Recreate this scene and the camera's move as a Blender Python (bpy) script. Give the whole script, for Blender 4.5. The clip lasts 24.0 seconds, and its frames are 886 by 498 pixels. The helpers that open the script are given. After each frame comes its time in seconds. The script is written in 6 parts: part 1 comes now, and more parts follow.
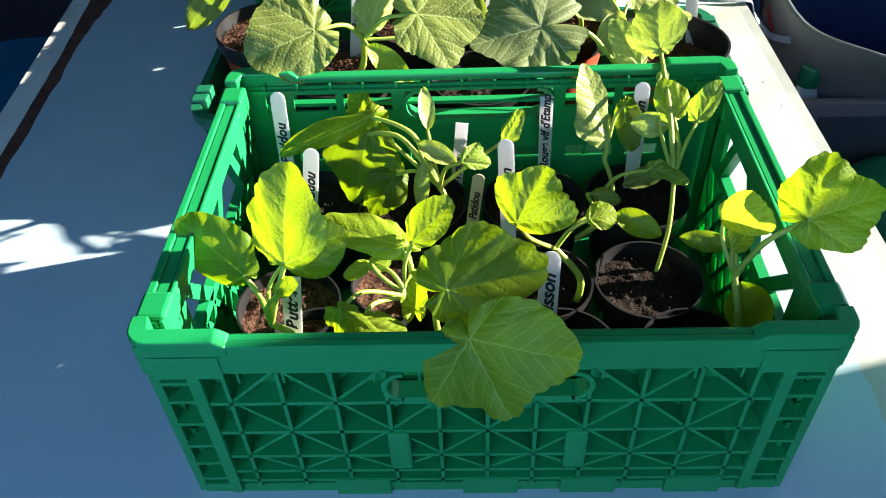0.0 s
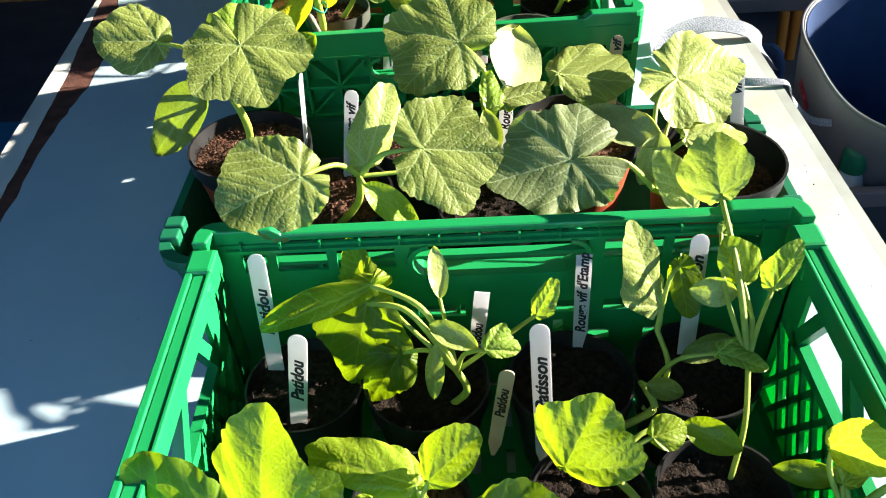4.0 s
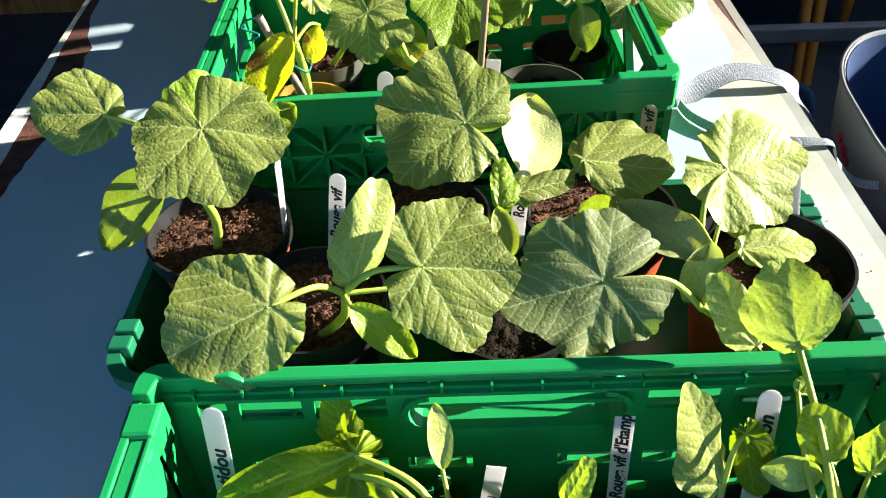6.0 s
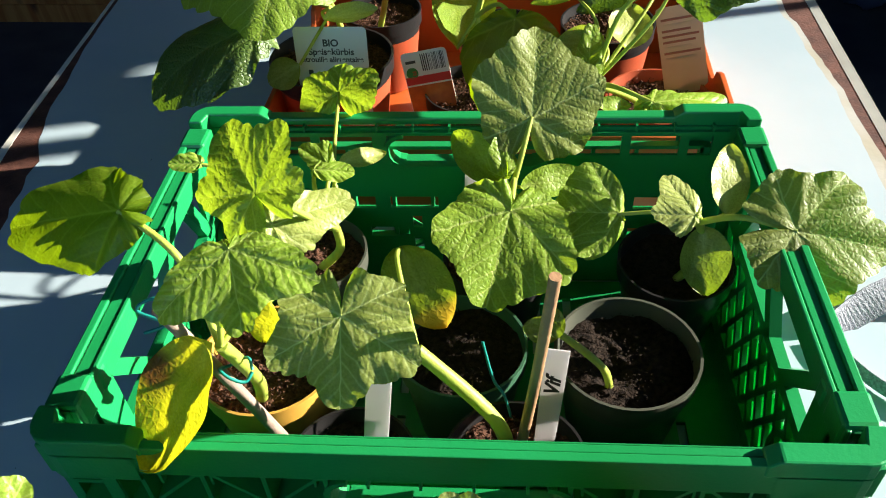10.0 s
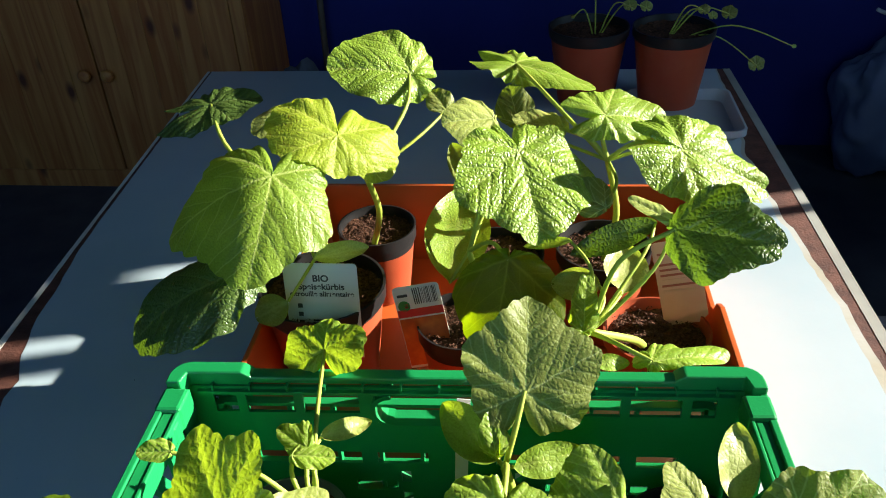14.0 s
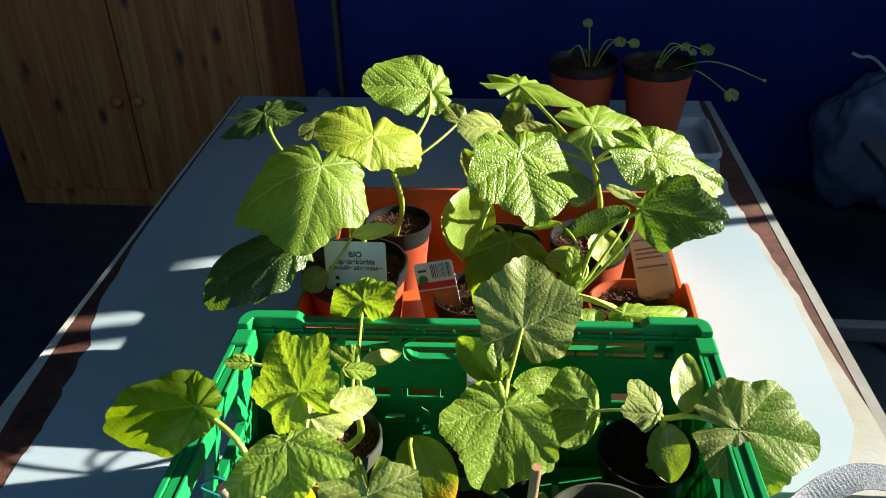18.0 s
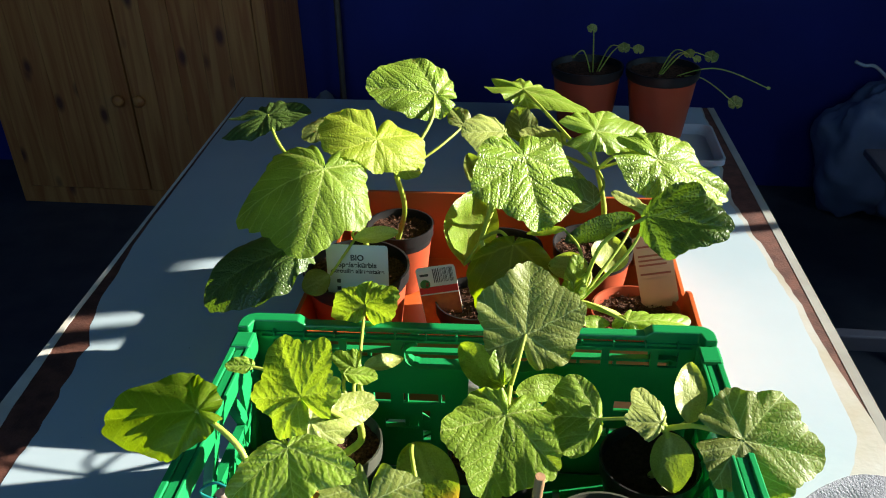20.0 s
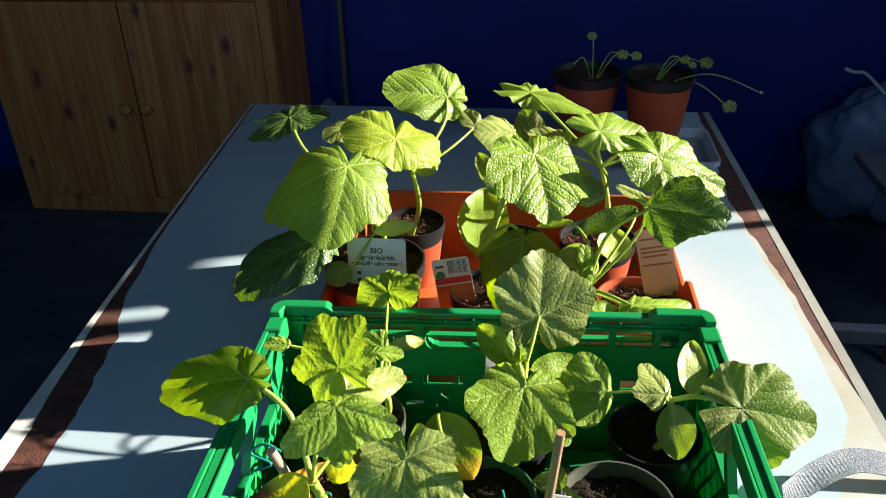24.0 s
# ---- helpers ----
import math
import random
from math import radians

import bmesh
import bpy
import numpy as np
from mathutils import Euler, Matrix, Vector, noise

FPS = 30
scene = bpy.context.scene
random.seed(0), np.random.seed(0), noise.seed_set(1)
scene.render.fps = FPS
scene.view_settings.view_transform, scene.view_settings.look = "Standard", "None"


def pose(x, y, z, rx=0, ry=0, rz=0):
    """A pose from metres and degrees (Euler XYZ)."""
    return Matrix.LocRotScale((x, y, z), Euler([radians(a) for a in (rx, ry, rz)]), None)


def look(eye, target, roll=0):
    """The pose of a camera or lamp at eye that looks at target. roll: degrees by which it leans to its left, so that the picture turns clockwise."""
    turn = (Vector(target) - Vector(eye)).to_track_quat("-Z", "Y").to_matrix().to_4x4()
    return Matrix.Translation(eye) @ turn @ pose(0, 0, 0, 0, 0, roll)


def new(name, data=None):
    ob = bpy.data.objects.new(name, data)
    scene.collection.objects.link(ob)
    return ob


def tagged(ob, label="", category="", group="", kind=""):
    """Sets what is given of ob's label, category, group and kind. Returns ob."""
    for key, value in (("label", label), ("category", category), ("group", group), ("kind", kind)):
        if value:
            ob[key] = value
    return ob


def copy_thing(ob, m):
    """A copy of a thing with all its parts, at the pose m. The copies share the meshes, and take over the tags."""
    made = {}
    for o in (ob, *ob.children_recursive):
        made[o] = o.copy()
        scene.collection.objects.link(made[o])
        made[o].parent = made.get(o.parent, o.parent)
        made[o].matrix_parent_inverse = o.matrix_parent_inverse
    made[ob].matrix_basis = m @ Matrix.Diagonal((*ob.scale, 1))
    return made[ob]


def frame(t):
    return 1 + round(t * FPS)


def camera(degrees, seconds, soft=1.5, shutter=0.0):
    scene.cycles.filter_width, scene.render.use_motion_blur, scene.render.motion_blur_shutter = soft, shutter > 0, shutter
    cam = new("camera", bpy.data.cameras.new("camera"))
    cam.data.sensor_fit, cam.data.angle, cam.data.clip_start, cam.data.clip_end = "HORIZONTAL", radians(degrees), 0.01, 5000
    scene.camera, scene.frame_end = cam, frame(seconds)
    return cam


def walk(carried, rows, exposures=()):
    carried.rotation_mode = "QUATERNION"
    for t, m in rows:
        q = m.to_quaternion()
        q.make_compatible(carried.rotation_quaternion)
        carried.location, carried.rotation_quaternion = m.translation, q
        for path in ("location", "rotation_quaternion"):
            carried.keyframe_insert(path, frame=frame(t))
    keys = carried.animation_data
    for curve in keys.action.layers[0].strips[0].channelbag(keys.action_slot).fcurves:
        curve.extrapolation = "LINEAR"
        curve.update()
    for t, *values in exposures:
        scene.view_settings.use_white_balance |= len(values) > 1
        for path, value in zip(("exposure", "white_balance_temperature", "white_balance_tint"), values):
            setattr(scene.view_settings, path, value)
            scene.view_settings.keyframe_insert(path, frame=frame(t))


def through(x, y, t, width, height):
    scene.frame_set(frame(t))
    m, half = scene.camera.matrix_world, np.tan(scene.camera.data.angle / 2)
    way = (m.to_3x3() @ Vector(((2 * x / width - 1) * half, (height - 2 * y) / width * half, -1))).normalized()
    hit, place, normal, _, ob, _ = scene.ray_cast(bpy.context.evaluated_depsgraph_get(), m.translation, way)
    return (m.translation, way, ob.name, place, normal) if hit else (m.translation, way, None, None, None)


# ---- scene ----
cam = camera(58.1, 24.0, soft=1.05)
PATH = [
    (0, (-0.006, -0.342, 1.358), (-0.103, 1.106, -0.018), -2.8),
    (0.5, (-0.011, -0.333, 1.355), (-0.099, 1.107, -0.029), -2.6),
    (1, (-0.008, -0.321, 1.356), (-0.116, 1.107, -0.04), -3.2),
    (1.5, (-0.005, -0.291, 1.351), (-0.129, 1.157, -0.023), -4.1),
    (3.5, (-0.014, -0.194, 1.366), (-0.142, 1.294, 0.036), -4.2),
    (4, (-0.025, -0.154, 1.359), (-0.117, 1.341, 0.034), -4.0),
    (4.5, (-0.025, -0.117, 1.357), (-0.113, 1.382, 0.035), -3.9),
    (5, (-0.037, -0.086, 1.358), (-0.1, 1.438, 0.064), -2.5),
    (5.5, (-0.033, -0.043, 1.355), (-0.117, 1.461, 0.039), -3.2),
    (6, (-0.033, 0.006, 1.346), (-0.117, 1.505, 0.025), -3.4),
    (6.5, (-0.034, 0.059, 1.357), (-0.125, 1.543, 0.02), -3.1),
    (7, (-0.034, 0.116, 1.355), (-0.141, 1.594, 0.013), -2.5),
    (7.5, (-0.03, 0.164, 1.358), (-0.164, 1.617, -0.011), -2.4),
    (8, (-0.022, 0.212, 1.356), (-0.189, 1.661, -0.013), -3.1),
    (8.5, (-0.019, 0.271, 1.355), (-0.213, 1.718, -0.011), -3.8),
    (9, (-0.023, 0.324, 1.352), (-0.226, 1.772, -0.014), -4.0),
    (9.5, (-0.03, 0.382, 1.347), (-0.234, 1.841, -0.005), -3.6),
    (10, (-0.03, 0.442, 1.336), (-0.251, 1.894, -0.021), -3.7),
    (10.5, (-0.038, 0.496, 1.346), (-0.248, 1.973, 0.015), -4.0),
    (11, (-0.04, 0.533, 1.349), (-0.252, 2.03, 0.04), -3.8),
    (11.5, (-0.036, 0.562, 1.371), (-0.27, 2.08, 0.09), -4.4),
    (13.5, (-0.027, 0.545, 1.403), (-0.262, 2.193, 0.295), -3.5),
    (14, (-0.026, 0.536, 1.401), (-0.264, 2.192, 0.304), -3.3),
    (14.5, (-0.028, 0.532, 1.403), (-0.263, 2.186, 0.304), -2.8),
    (15, (-0.025, 0.522, 1.409), (-0.267, 2.182, 0.32), -3.0),
    (15.5, (-0.023, 0.513, 1.41), (-0.269, 2.18, 0.333), -3.0),
    (16, (-0.026, 0.497, 1.407), (-0.264, 2.176, 0.347), -2.2),
    (16.5, (-0.024, 0.482, 1.411), (-0.269, 2.16, 0.351), -2.5),
    (17, (-0.024, 0.452, 1.416), (-0.264, 2.138, 0.368), -2.4),
    (17.5, (-0.023, 0.405, 1.421), (-0.263, 2.107, 0.397), -1.9),
    (18, (-0.02, 0.351, 1.44), (-0.26, 2.057, 0.425), -2.2),
    (18.5, (-0.022, 0.326, 1.437), (-0.255, 2.044, 0.44), -2.1),
    (20.5, (-0.025, 0.362, 1.44), (-0.267, 2.068, 0.424), -1.3),
    (21, (-0.024, 0.358, 1.442), (-0.271, 2.06, 0.421), -1.4),
    (21.5, (-0.027, 0.356, 1.443), (-0.271, 2.058, 0.422), -1.2),
    (22, (-0.031, 0.346, 1.443), (-0.272, 2.052, 0.429), -1.1),
    (22.5, (-0.032, 0.334, 1.446), (-0.276, 2.042, 0.434), -1.2),
    (23, (-0.035, 0.317, 1.448), (-0.273, 2.032, 0.447), -1.2),
    (23.5, (-0.04, 0.306, 1.447), (-0.268, 2.027, 0.454), -1.0),
    (24, (-0.042, 0.289, 1.451), (-0.269, 2.013, 0.464), -1.5),
]
walk(cam, [(t, look(eye, target, roll)) for t, eye, target, roll in PATH],
     [(0.0, 2.5), (1.5, 2.5), (4.0, 2.43), (5.0, 2.32), (7.0, 2.2), (8.5, 2.0), (10.0, 2.0), (14.0, 2.0), (17.5, 1.90), (21.0, 1.98), (24.0, 2.03)])

# ---- world, sun, exposure ----
SUN_AZ, SUN_EL = 15.0, 18.0
world = bpy.data.worlds.new("World")
scene.world = world
world.use_nodes = True
wn = world.node_tree
sky = wn.nodes.new("ShaderNodeTexSky")
sky.sky_type, sky.sun_disc, sky.dust_density, sky.ozone_density = "NISHITA", False, 0.0, 4.0
sky.sun_elevation, sky.sun_rotation = radians(SUN_EL), radians(90 - SUN_AZ)
wn.links.new(sky.outputs[0], wn.nodes["Background"].inputs[0])
wn.nodes["Background"].inputs[1].default_value = 0.05
sun = new("sun", bpy.data.lights.new("sun", "SUN"))
sun.data.energy, sun.data.angle, sun.data.color = 5.0, radians(0.5), (1.0, 0.94, 0.83)
to_sun = Vector((math.cos(radians(SUN_EL)) * math.cos(radians(SUN_AZ)), math.cos(radians(SUN_EL)) * math.sin(radians(SUN_AZ)), math.sin(radians(SUN_EL))))
sun.matrix_world = look(to_sun * 6, (0, 0, 0))


# ---- materials ----
def material(name, color, rough=0.5, color2=None, scale=20.0, bump=0.0, bump_scale=200.0, metal=0.0, trans=0.0, spec=0.5):
    m = bpy.data.materials.new(name)
    m.use_nodes = True
    n, l = m.node_tree.nodes, m.node_tree.links
    b = n["Principled BSDF"]
    b.inputs["Roughness"].default_value, b.inputs["Metallic"].default_value = rough, metal
    b.inputs["Specular IOR Level"].default_value = spec
    b.inputs["Base Color"].default_value = (*color, 1)
    tc = n.new("ShaderNodeTexCoord")
    if color2:
        t = n.new("ShaderNodeTexNoise")
        t.inputs["Scale"].default_value, t.inputs["Detail"].default_value = scale, 6
        l.new(tc.outputs["Object"], t.inputs["Vector"])
        r = n.new("ShaderNodeValToRGB")
        r.color_ramp.elements[0].position, r.color_ramp.elements[1].position = 0.35, 0.68
        r.color_ramp.elements[0].color, r.color_ramp.elements[1].color = (*color, 1), (*color2, 1)
        l.new(t.outputs["Fac"], r.inputs[0])
        l.new(r.outputs[0], b.inputs["Base Color"])
    if bump:
        t2 = n.new("ShaderNodeTexNoise")
        t2.inputs["Scale"].default_value, t2.inputs["Detail"].default_value = bump_scale, 4
        l.new(tc.outputs["Object"], t2.inputs["Vector"])
        bp = n.new("ShaderNodeBump")
        bp.inputs["Strength"].default_value, bp.inputs["Distance"].default_value = bump, 0.002
        l.new(t2.outputs["Fac"], bp.inputs["Height"])
        l.new(bp.outputs[0], b.inputs["Normal"])
    if trans:
        tr = n.new("ShaderNodeBsdfTranslucent")
        src = b.inputs["Base Color"].links
        if src:
            l.new(src[0].from_socket, tr.inputs["Color"])
        else:
            tr.inputs["Color"].default_value = (*color, 1)
        mx = n.new("ShaderNodeMixShader")
        mx.inputs[0].default_value = trans
        l.new(b.outputs[0], mx.inputs[1])
        l.new(tr.outputs[0], mx.inputs[2])
        l.new(mx.outputs[0], n["Material Output"].inputs["Surface"])
    return m


M_GREEN = material("green plastic", (0.009, 0.25, 0.066), 0.34, (0.012, 0.295, 0.086), 9.0, 0.1, 400, trans=0.10)
M_SKIN = material("thin green plastic", (0.02, 0.41, 0.105), 0.4, (0.02, 0.47, 0.12), 9.0, 0.1, 400, trans=0.62)
M_TRAY = material("tray plastic", (0.010, 0.13, 0.060), 0.38, (0.012, 0.16, 0.075), 9.0, 0.1, 400, trans=0.1)
M_TABLE = material("table paint", (0.365, 0.465, 0.51), 0.32, (0.41, 0.50, 0.54), 6.0, 0.06, 90)
M_WALL = material("blue wall", (0.006, 0.012, 0.16), 0.75, (0.008, 0.016, 0.2), 3.0)
# unseen walls and ceiling, tinted blue to cool the bounced light
M_PLAIN = material("unseen wall tinted blue", (0.15, 0.195, 0.28), 0.9, (0.12, 0.16, 0.23), 3.0)
M_FLOOR = material("floor", (0.05, 0.056, 0.07), 0.7, (0.08, 0.086, 0.10), 8.0)
M_PINE = material("pine", (0.42, 0.22, 0.09), 0.5, (0.52, 0.30, 0.14), 4.0)
M_ORANGE = material("orange plastic", (0.46, 0.085, 0.016), 0.45, (0.52, 0.105, 0.02), 8.0)


# ---- mesh helpers ----
def box(bm, x0, x1, y0, y1, z0, z1):
    v = [bm.verts.new((x, y, z)) for z in (z0, z1) for x, y in ((x0, y0), (x1, y0), (x1, y1), (x0, y1))]
    for f in ((3, 2, 1, 0), (4, 5, 6, 7), (0, 1, 5, 4), (1, 2, 6, 5), (2, 3, 7, 6), (3, 0, 4, 7)):
        bm.faces.new([v[i] for i in f])
    return v


def solid(name, bm, mat, parent=None, label="", smooth=False, bevel=0.0):
    me = bpy.data.meshes.new(name)
    bm.normal_update()
    bm.to_mesh(me)
    bm.free()
    me.materials.append(mat)
    if smooth:
        me.polygons.foreach_set("use_smooth", [True] * len(me.polygons))
        me.set_sharp_from_angle(angle=radians(62))
    ob = new(name, me)
    if parent:
        ob.parent = parent
    if label:
        ob["label"] = label
    if bevel:
        md = ob.modifiers.new("bevel", "BEVEL")
        md.width, md.segments, md.limit_method = bevel, 2, "ANGLE"
    return ob


def boxes(name, parts, mat, parent=None, label="", bevel=0.0):
    bm = bmesh.new()
    for p in parts:
        box(bm, *p)
    return solid(name, bm, mat, parent, label, bevel=bevel)


# ---- room ----
X0, X1, Y0, Y1, TOP = -2.9, 1.8, -1.15, 3.42, 2.75
tagged(boxes("floor", [(X0, X1, Y0, Y1, -0.1, 0.0)], M_FLOOR), "dark worn floor of the room", "floor", kind="structure")
tagged(boxes("ceiling", [(X0, X1, Y0, Y1, TOP, TOP + 0.1)], M_PLAIN), "plain ceiling of the room", "ceiling", kind="structure")
tagged(boxes("wall_north", [(X0 - 0.2, X1 + 0.2, Y1, Y1 + 0.15, -0.1, TOP + 0.1)], M_WALL), "deep blue painted wall", "wall", kind="structure")
# west wall is out of view, kept dark to curb bounced sun
tagged(boxes("wall_west", [(X0 - 0.15, X0, Y0, Y1, -0.1, TOP + 0.1)], M_WALL), "deep blue painted wall", "wall", kind="structure")
WIN = (0.5, 2.24, 1.08, 1.95)
a, b, c, d = WIN
tagged(boxes("wall_east", [(X1, X1 + 0.2, Y0, a, -0.1, TOP + 0.1), (X1, X1 + 0.2, b, Y1, -0.1, TOP + 0.1), (X1, X1 + 0.2, a, b, -0.1, c), (X1, X1 + 0.2, a, b, d, TOP + 0.1)], M_PLAIN), "plain unseen wall with an assumed window opening", "wall", kind="structure")
# south window is unseen, added behind the camera for a fill lamp
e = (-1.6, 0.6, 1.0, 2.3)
tagged(boxes("wall_south", [(X0 - 0.2, e[0], Y0 - 0.2, Y0, -0.1, TOP + 0.1), (e[1], X1 + 0.2, Y0 - 0.2, Y0, -0.1, TOP + 0.1), (e[0], e[1], Y0 - 0.2, Y0, -0.1, e[2]), (e[0], e[1], Y0 - 0.2, Y0, e[3], TOP + 0.1)], M_PLAIN), "plain unseen wall with an assumed window opening", "wall", kind="structure")

# fill lamps added in the two window openings, in place of sky light
def window_fill(at, toward, w, h, power, color):
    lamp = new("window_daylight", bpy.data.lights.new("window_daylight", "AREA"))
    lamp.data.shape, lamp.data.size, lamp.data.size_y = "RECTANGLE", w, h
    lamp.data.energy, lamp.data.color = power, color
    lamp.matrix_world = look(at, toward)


window_fill((-0.5, Y0 + 0.02, 1.65), (-0.5, 1.0, 1.2), 2.1, 1.2, 3.9, (0.265, 0.565, 1.0))
window_fill((X1 + 0.02, (WIN[0] + WIN[1]) / 2, (WIN[2] + WIN[3]) / 2), (0.85, 0.55, 0.3), WIN[1] - WIN[0] - 0.1, WIN[3] - WIN[2] - 0.1, 2.3, (0.55, 0.78, 1.0))

M_FRAME = material("white window paint", (0.75, 0.75, 0.73), 0.5)
win = tagged(new("window_1"), "white framed window in the east wall", "window", kind="structure")
# last two parts are unseen blockers, added to shade the table's left edge
for nm, bx in (("window_sill", (X1 + 0.05, X1 + 0.12, WIN[0], WIN[1], WIN[2], WIN[2] + 0.04)), ("window_head", (X1 + 0.05, X1 + 0.12, WIN[0], WIN[1], WIN[3] - 0.04, WIN[3])), ("window_jamb", (X1 + 0.05, X1 + 0.12, WIN[0], WIN[0] + 0.04, WIN[2] + 0.04, WIN[3] - 0.04)), ("window_jamb", (X1 + 0.05, X1 + 0.12, WIN[1] - 0.118, WIN[1], WIN[2] + 0.04, WIN[3] - 0.04)), ("glazing_bar", (X1 + 0.07, X1 + 0.10, 2.048, 2.068, WIN[2] + 0.04, WIN[3] - 0.04)), ("stay_bar", (X1 + 0.06, X1 + 0.075, 1.962, WIN[1] - 0.1185, 1.584, 1.632)), ("stay_hook", (X1 + 0.06, X1 + 0.075, 1.888, 1.930, 1.578, 1.636))):
    boxes(nm, [bx], M_FRAME, win)

# ---- table ----
TABLE_Z = 0.75
M_CREAM = material("worn cream edge", (0.45, 0.465, 0.43), 0.4, (0.39, 0.375, 0.30), 14.0, 0.2, 120)
M_BROWN = material("bare red-brown board", (0.06, 0.020, 0.012), 0.75, (0.13, 0.048, 0.03), 45.0, 0.5, 260)
M_EDGE = material("worn white edge paint", (0.68, 0.69, 0.64), 0.38, (0.54, 0.53, 0.46), 14.0, 0.2, 120)
M_LEG = material("dark table leg", (0.05, 0.045, 0.04), 0.6, (0.08, 0.07, 0.06), 10.0)
M_TRIM = material("pale edge trim", (0.36, 0.37, 0.33), 0.4, (0.27, 0.27, 0.24), 14.0)


def lerp(y, *stops):
    return float(np.interp(y, [a_ for a_, _ in stops], [b_ for _, b_ in stops]))


def ragged(y, k, amp):
    return amp * (noise.noise(Vector((y * 9, k, 0.3))) + 0.6 * noise.noise(Vector((y * 31, k, 1.7))) + 0.3 * noise.noise(Vector((y * 90, k, 4.1))))


def table_lines(y):
    """The lines that part the table's top lengthwise, from its one long edge to the other."""
    left, right = -0.634 - 0.0757 * y, 0.440 - 0.028 * y
    cream = lerp(y, (-0.7, 0.036), (0.80, 0.036), (1.0, 0.026), (1.25, 0.010), (1.6, 0.006))
    brown = lerp(y, (-0.7, 0.016), (0.75, 0.020), (0.90, 0.036), (1.0, 0.056), (1.2, 0.050), (1.32, 0.022), (1.5, 0.008), (2.25, 0.004))
    rb = lerp(y, (-0.7, 0.0), (1.15, 0.0), (1.28, 0.012), (1.5, 0.024), (1.62, 0.040), (1.85, 0.040), (2.25, 0.012))
    rc = lerp(y, (-0.7, 0.070), (0.9, 0.080), (1.02, 0.080), (1.12, 0.030), (1.3, 0.012), (2.25, 0.003))
    b1 = left + cream + ragged(y, 1.0, 0.10 * cream)
    b2 = b1 + max(0.002, brown + ragged(y, 3.0, 0.22 * brown))
    c1 = right - 0.015
    c2 = c1 - max(0.0001, rb + ragged(y, 5.0, 0.30 * rb))
    c3 = c2 - max(0.002, rc + ragged(y, 7.0, 0.12 * rc))
    return [left, b1, b2, c3, c2, c1, right]


table = tagged(new("table"), "long table with worn pale blue paint and a bare brown edge", "table")
TY = np.linspace(-0.7, 2.25, 190)
LINES = [table_lines(float(y)) for y in TY]
for k, (nm, mt, lab) in enumerate((("edge_strip", M_EDGE, "worn cream edge strip"), ("bare_strip", M_BROWN, "bare red-brown strip where the paint is gone"), ("painted_top", M_TABLE, "pale blue painted top"), ("worn_strip", M_CREAM, "yellowed worn strip"), ("bare_strip", M_BROWN, "bare red-brown strip where the paint is gone"), ("edge_trim", M_TRIM, "thin pale edge trim"))):
    bm = bmesh.new()
    rows = []
    for y, ln in zip(TY, LINES):
        low = 0.003 if mt is M_BROWN else 0.0
        a_, b_ = ln[k], ln[k + 1]
        rows.append([bm.verts.new((a_, y, TABLE_Z - 0.03)), bm.verts.new((b_, y, TABLE_Z - 0.03)), bm.verts.new((b_, y, TABLE_Z - low * 0.2)), bm.verts.new((a_, y, TABLE_Z - low * 0.2))])
    for p_, q_ in zip(rows, rows[1:]):
        for i in range(4):
            bm.faces.new((p_[i], p_[(i + 1) % 4], q_[(i + 1) % 4], q_[i]))
    bm.faces.new(rows[0])
    bm.faces.new(rows[-1][::-1])
    bmesh.ops.recalc_face_normals(bm, faces=bm.faces[:])
    solid(nm, bm, mt, table, lab)
for x, y in ((-0.56, -0.55), (0.38, -0.55), (-0.70, 2.1), (0.30, 2.1)):
    boxes("leg", [(x - 0.03, x + 0.03, y - 0.03, y + 0.03, 0.0, TABLE_Z - 0.0305)], M_LEG, table, bevel=0.004)


def strip(bm, p, q, width, n0, n1, axis):
    """A bar in a wall's plane from p to q, both (along, up); n0 to n1 is its depth."""
    d = Vector((q[0] - p[0], q[1] - p[1]))
    s = Vector((-d.y, d.x)).normalized() * (width / 2)
    c = [(p[0] + s.x, p[1] + s.y), (p[0] - s.x, p[1] - s.y), (q[0] - s.x, q[1] - s.y), (q[0] + s.x, q[1] + s.y)]
    at = (lambda u, n, v: (u, n, v)) if axis == "y" else (lambda u, n, v: (n, u, v))
    a_ = [bm.verts.new(at(u, n0, v)) for u, v in c]
    b_ = [bm.verts.new(at(u, n1, v)) for u, v in c]
    bm.faces.new(a_[::-1])
    bm.faces.new(b_)
    for i in range(4):
        bm.faces.new((a_[i], a_[(i + 1) % 4], b_[(i + 1) % 4], b_[i]))


def panel(bm, u0, u1, rows, n0, n1, axis):
    """A flat wall made of rows (v0, v1, gaps); gaps are (from, to) stretches left open."""
    for v0, v1, gaps in rows:
        at = u0
        for g0, g1 in list(gaps) + [(u1, u1)]:
            if g0 - at > 1e-4:
                if axis == "y":
                    box(bm, at, g0, min(n0, n1), max(n0, n1), v0, v1)
                else:
                    box(bm, min(n0, n1), max(n0, n1), at, g0, v0, v1)
            at = g1


def both(*spans):
    """Mirror stretches about the middle, in order."""
    return [(-b_, -a_) for a_, b_ in reversed(spans)] + list(spans)


def ring_slot(bm, u, v, r, depth0, depth1, axis, half):
    """The rounded lip round one end of a grip hole."""
    pts = [(u + half * r * math.sin(k), v - r * math.cos(k)) for k in np.linspace(0, math.pi, 9)]
    for p, q in zip(pts, pts[1:]):
        strip(bm, p, q, 0.004, depth0, depth1, axis)


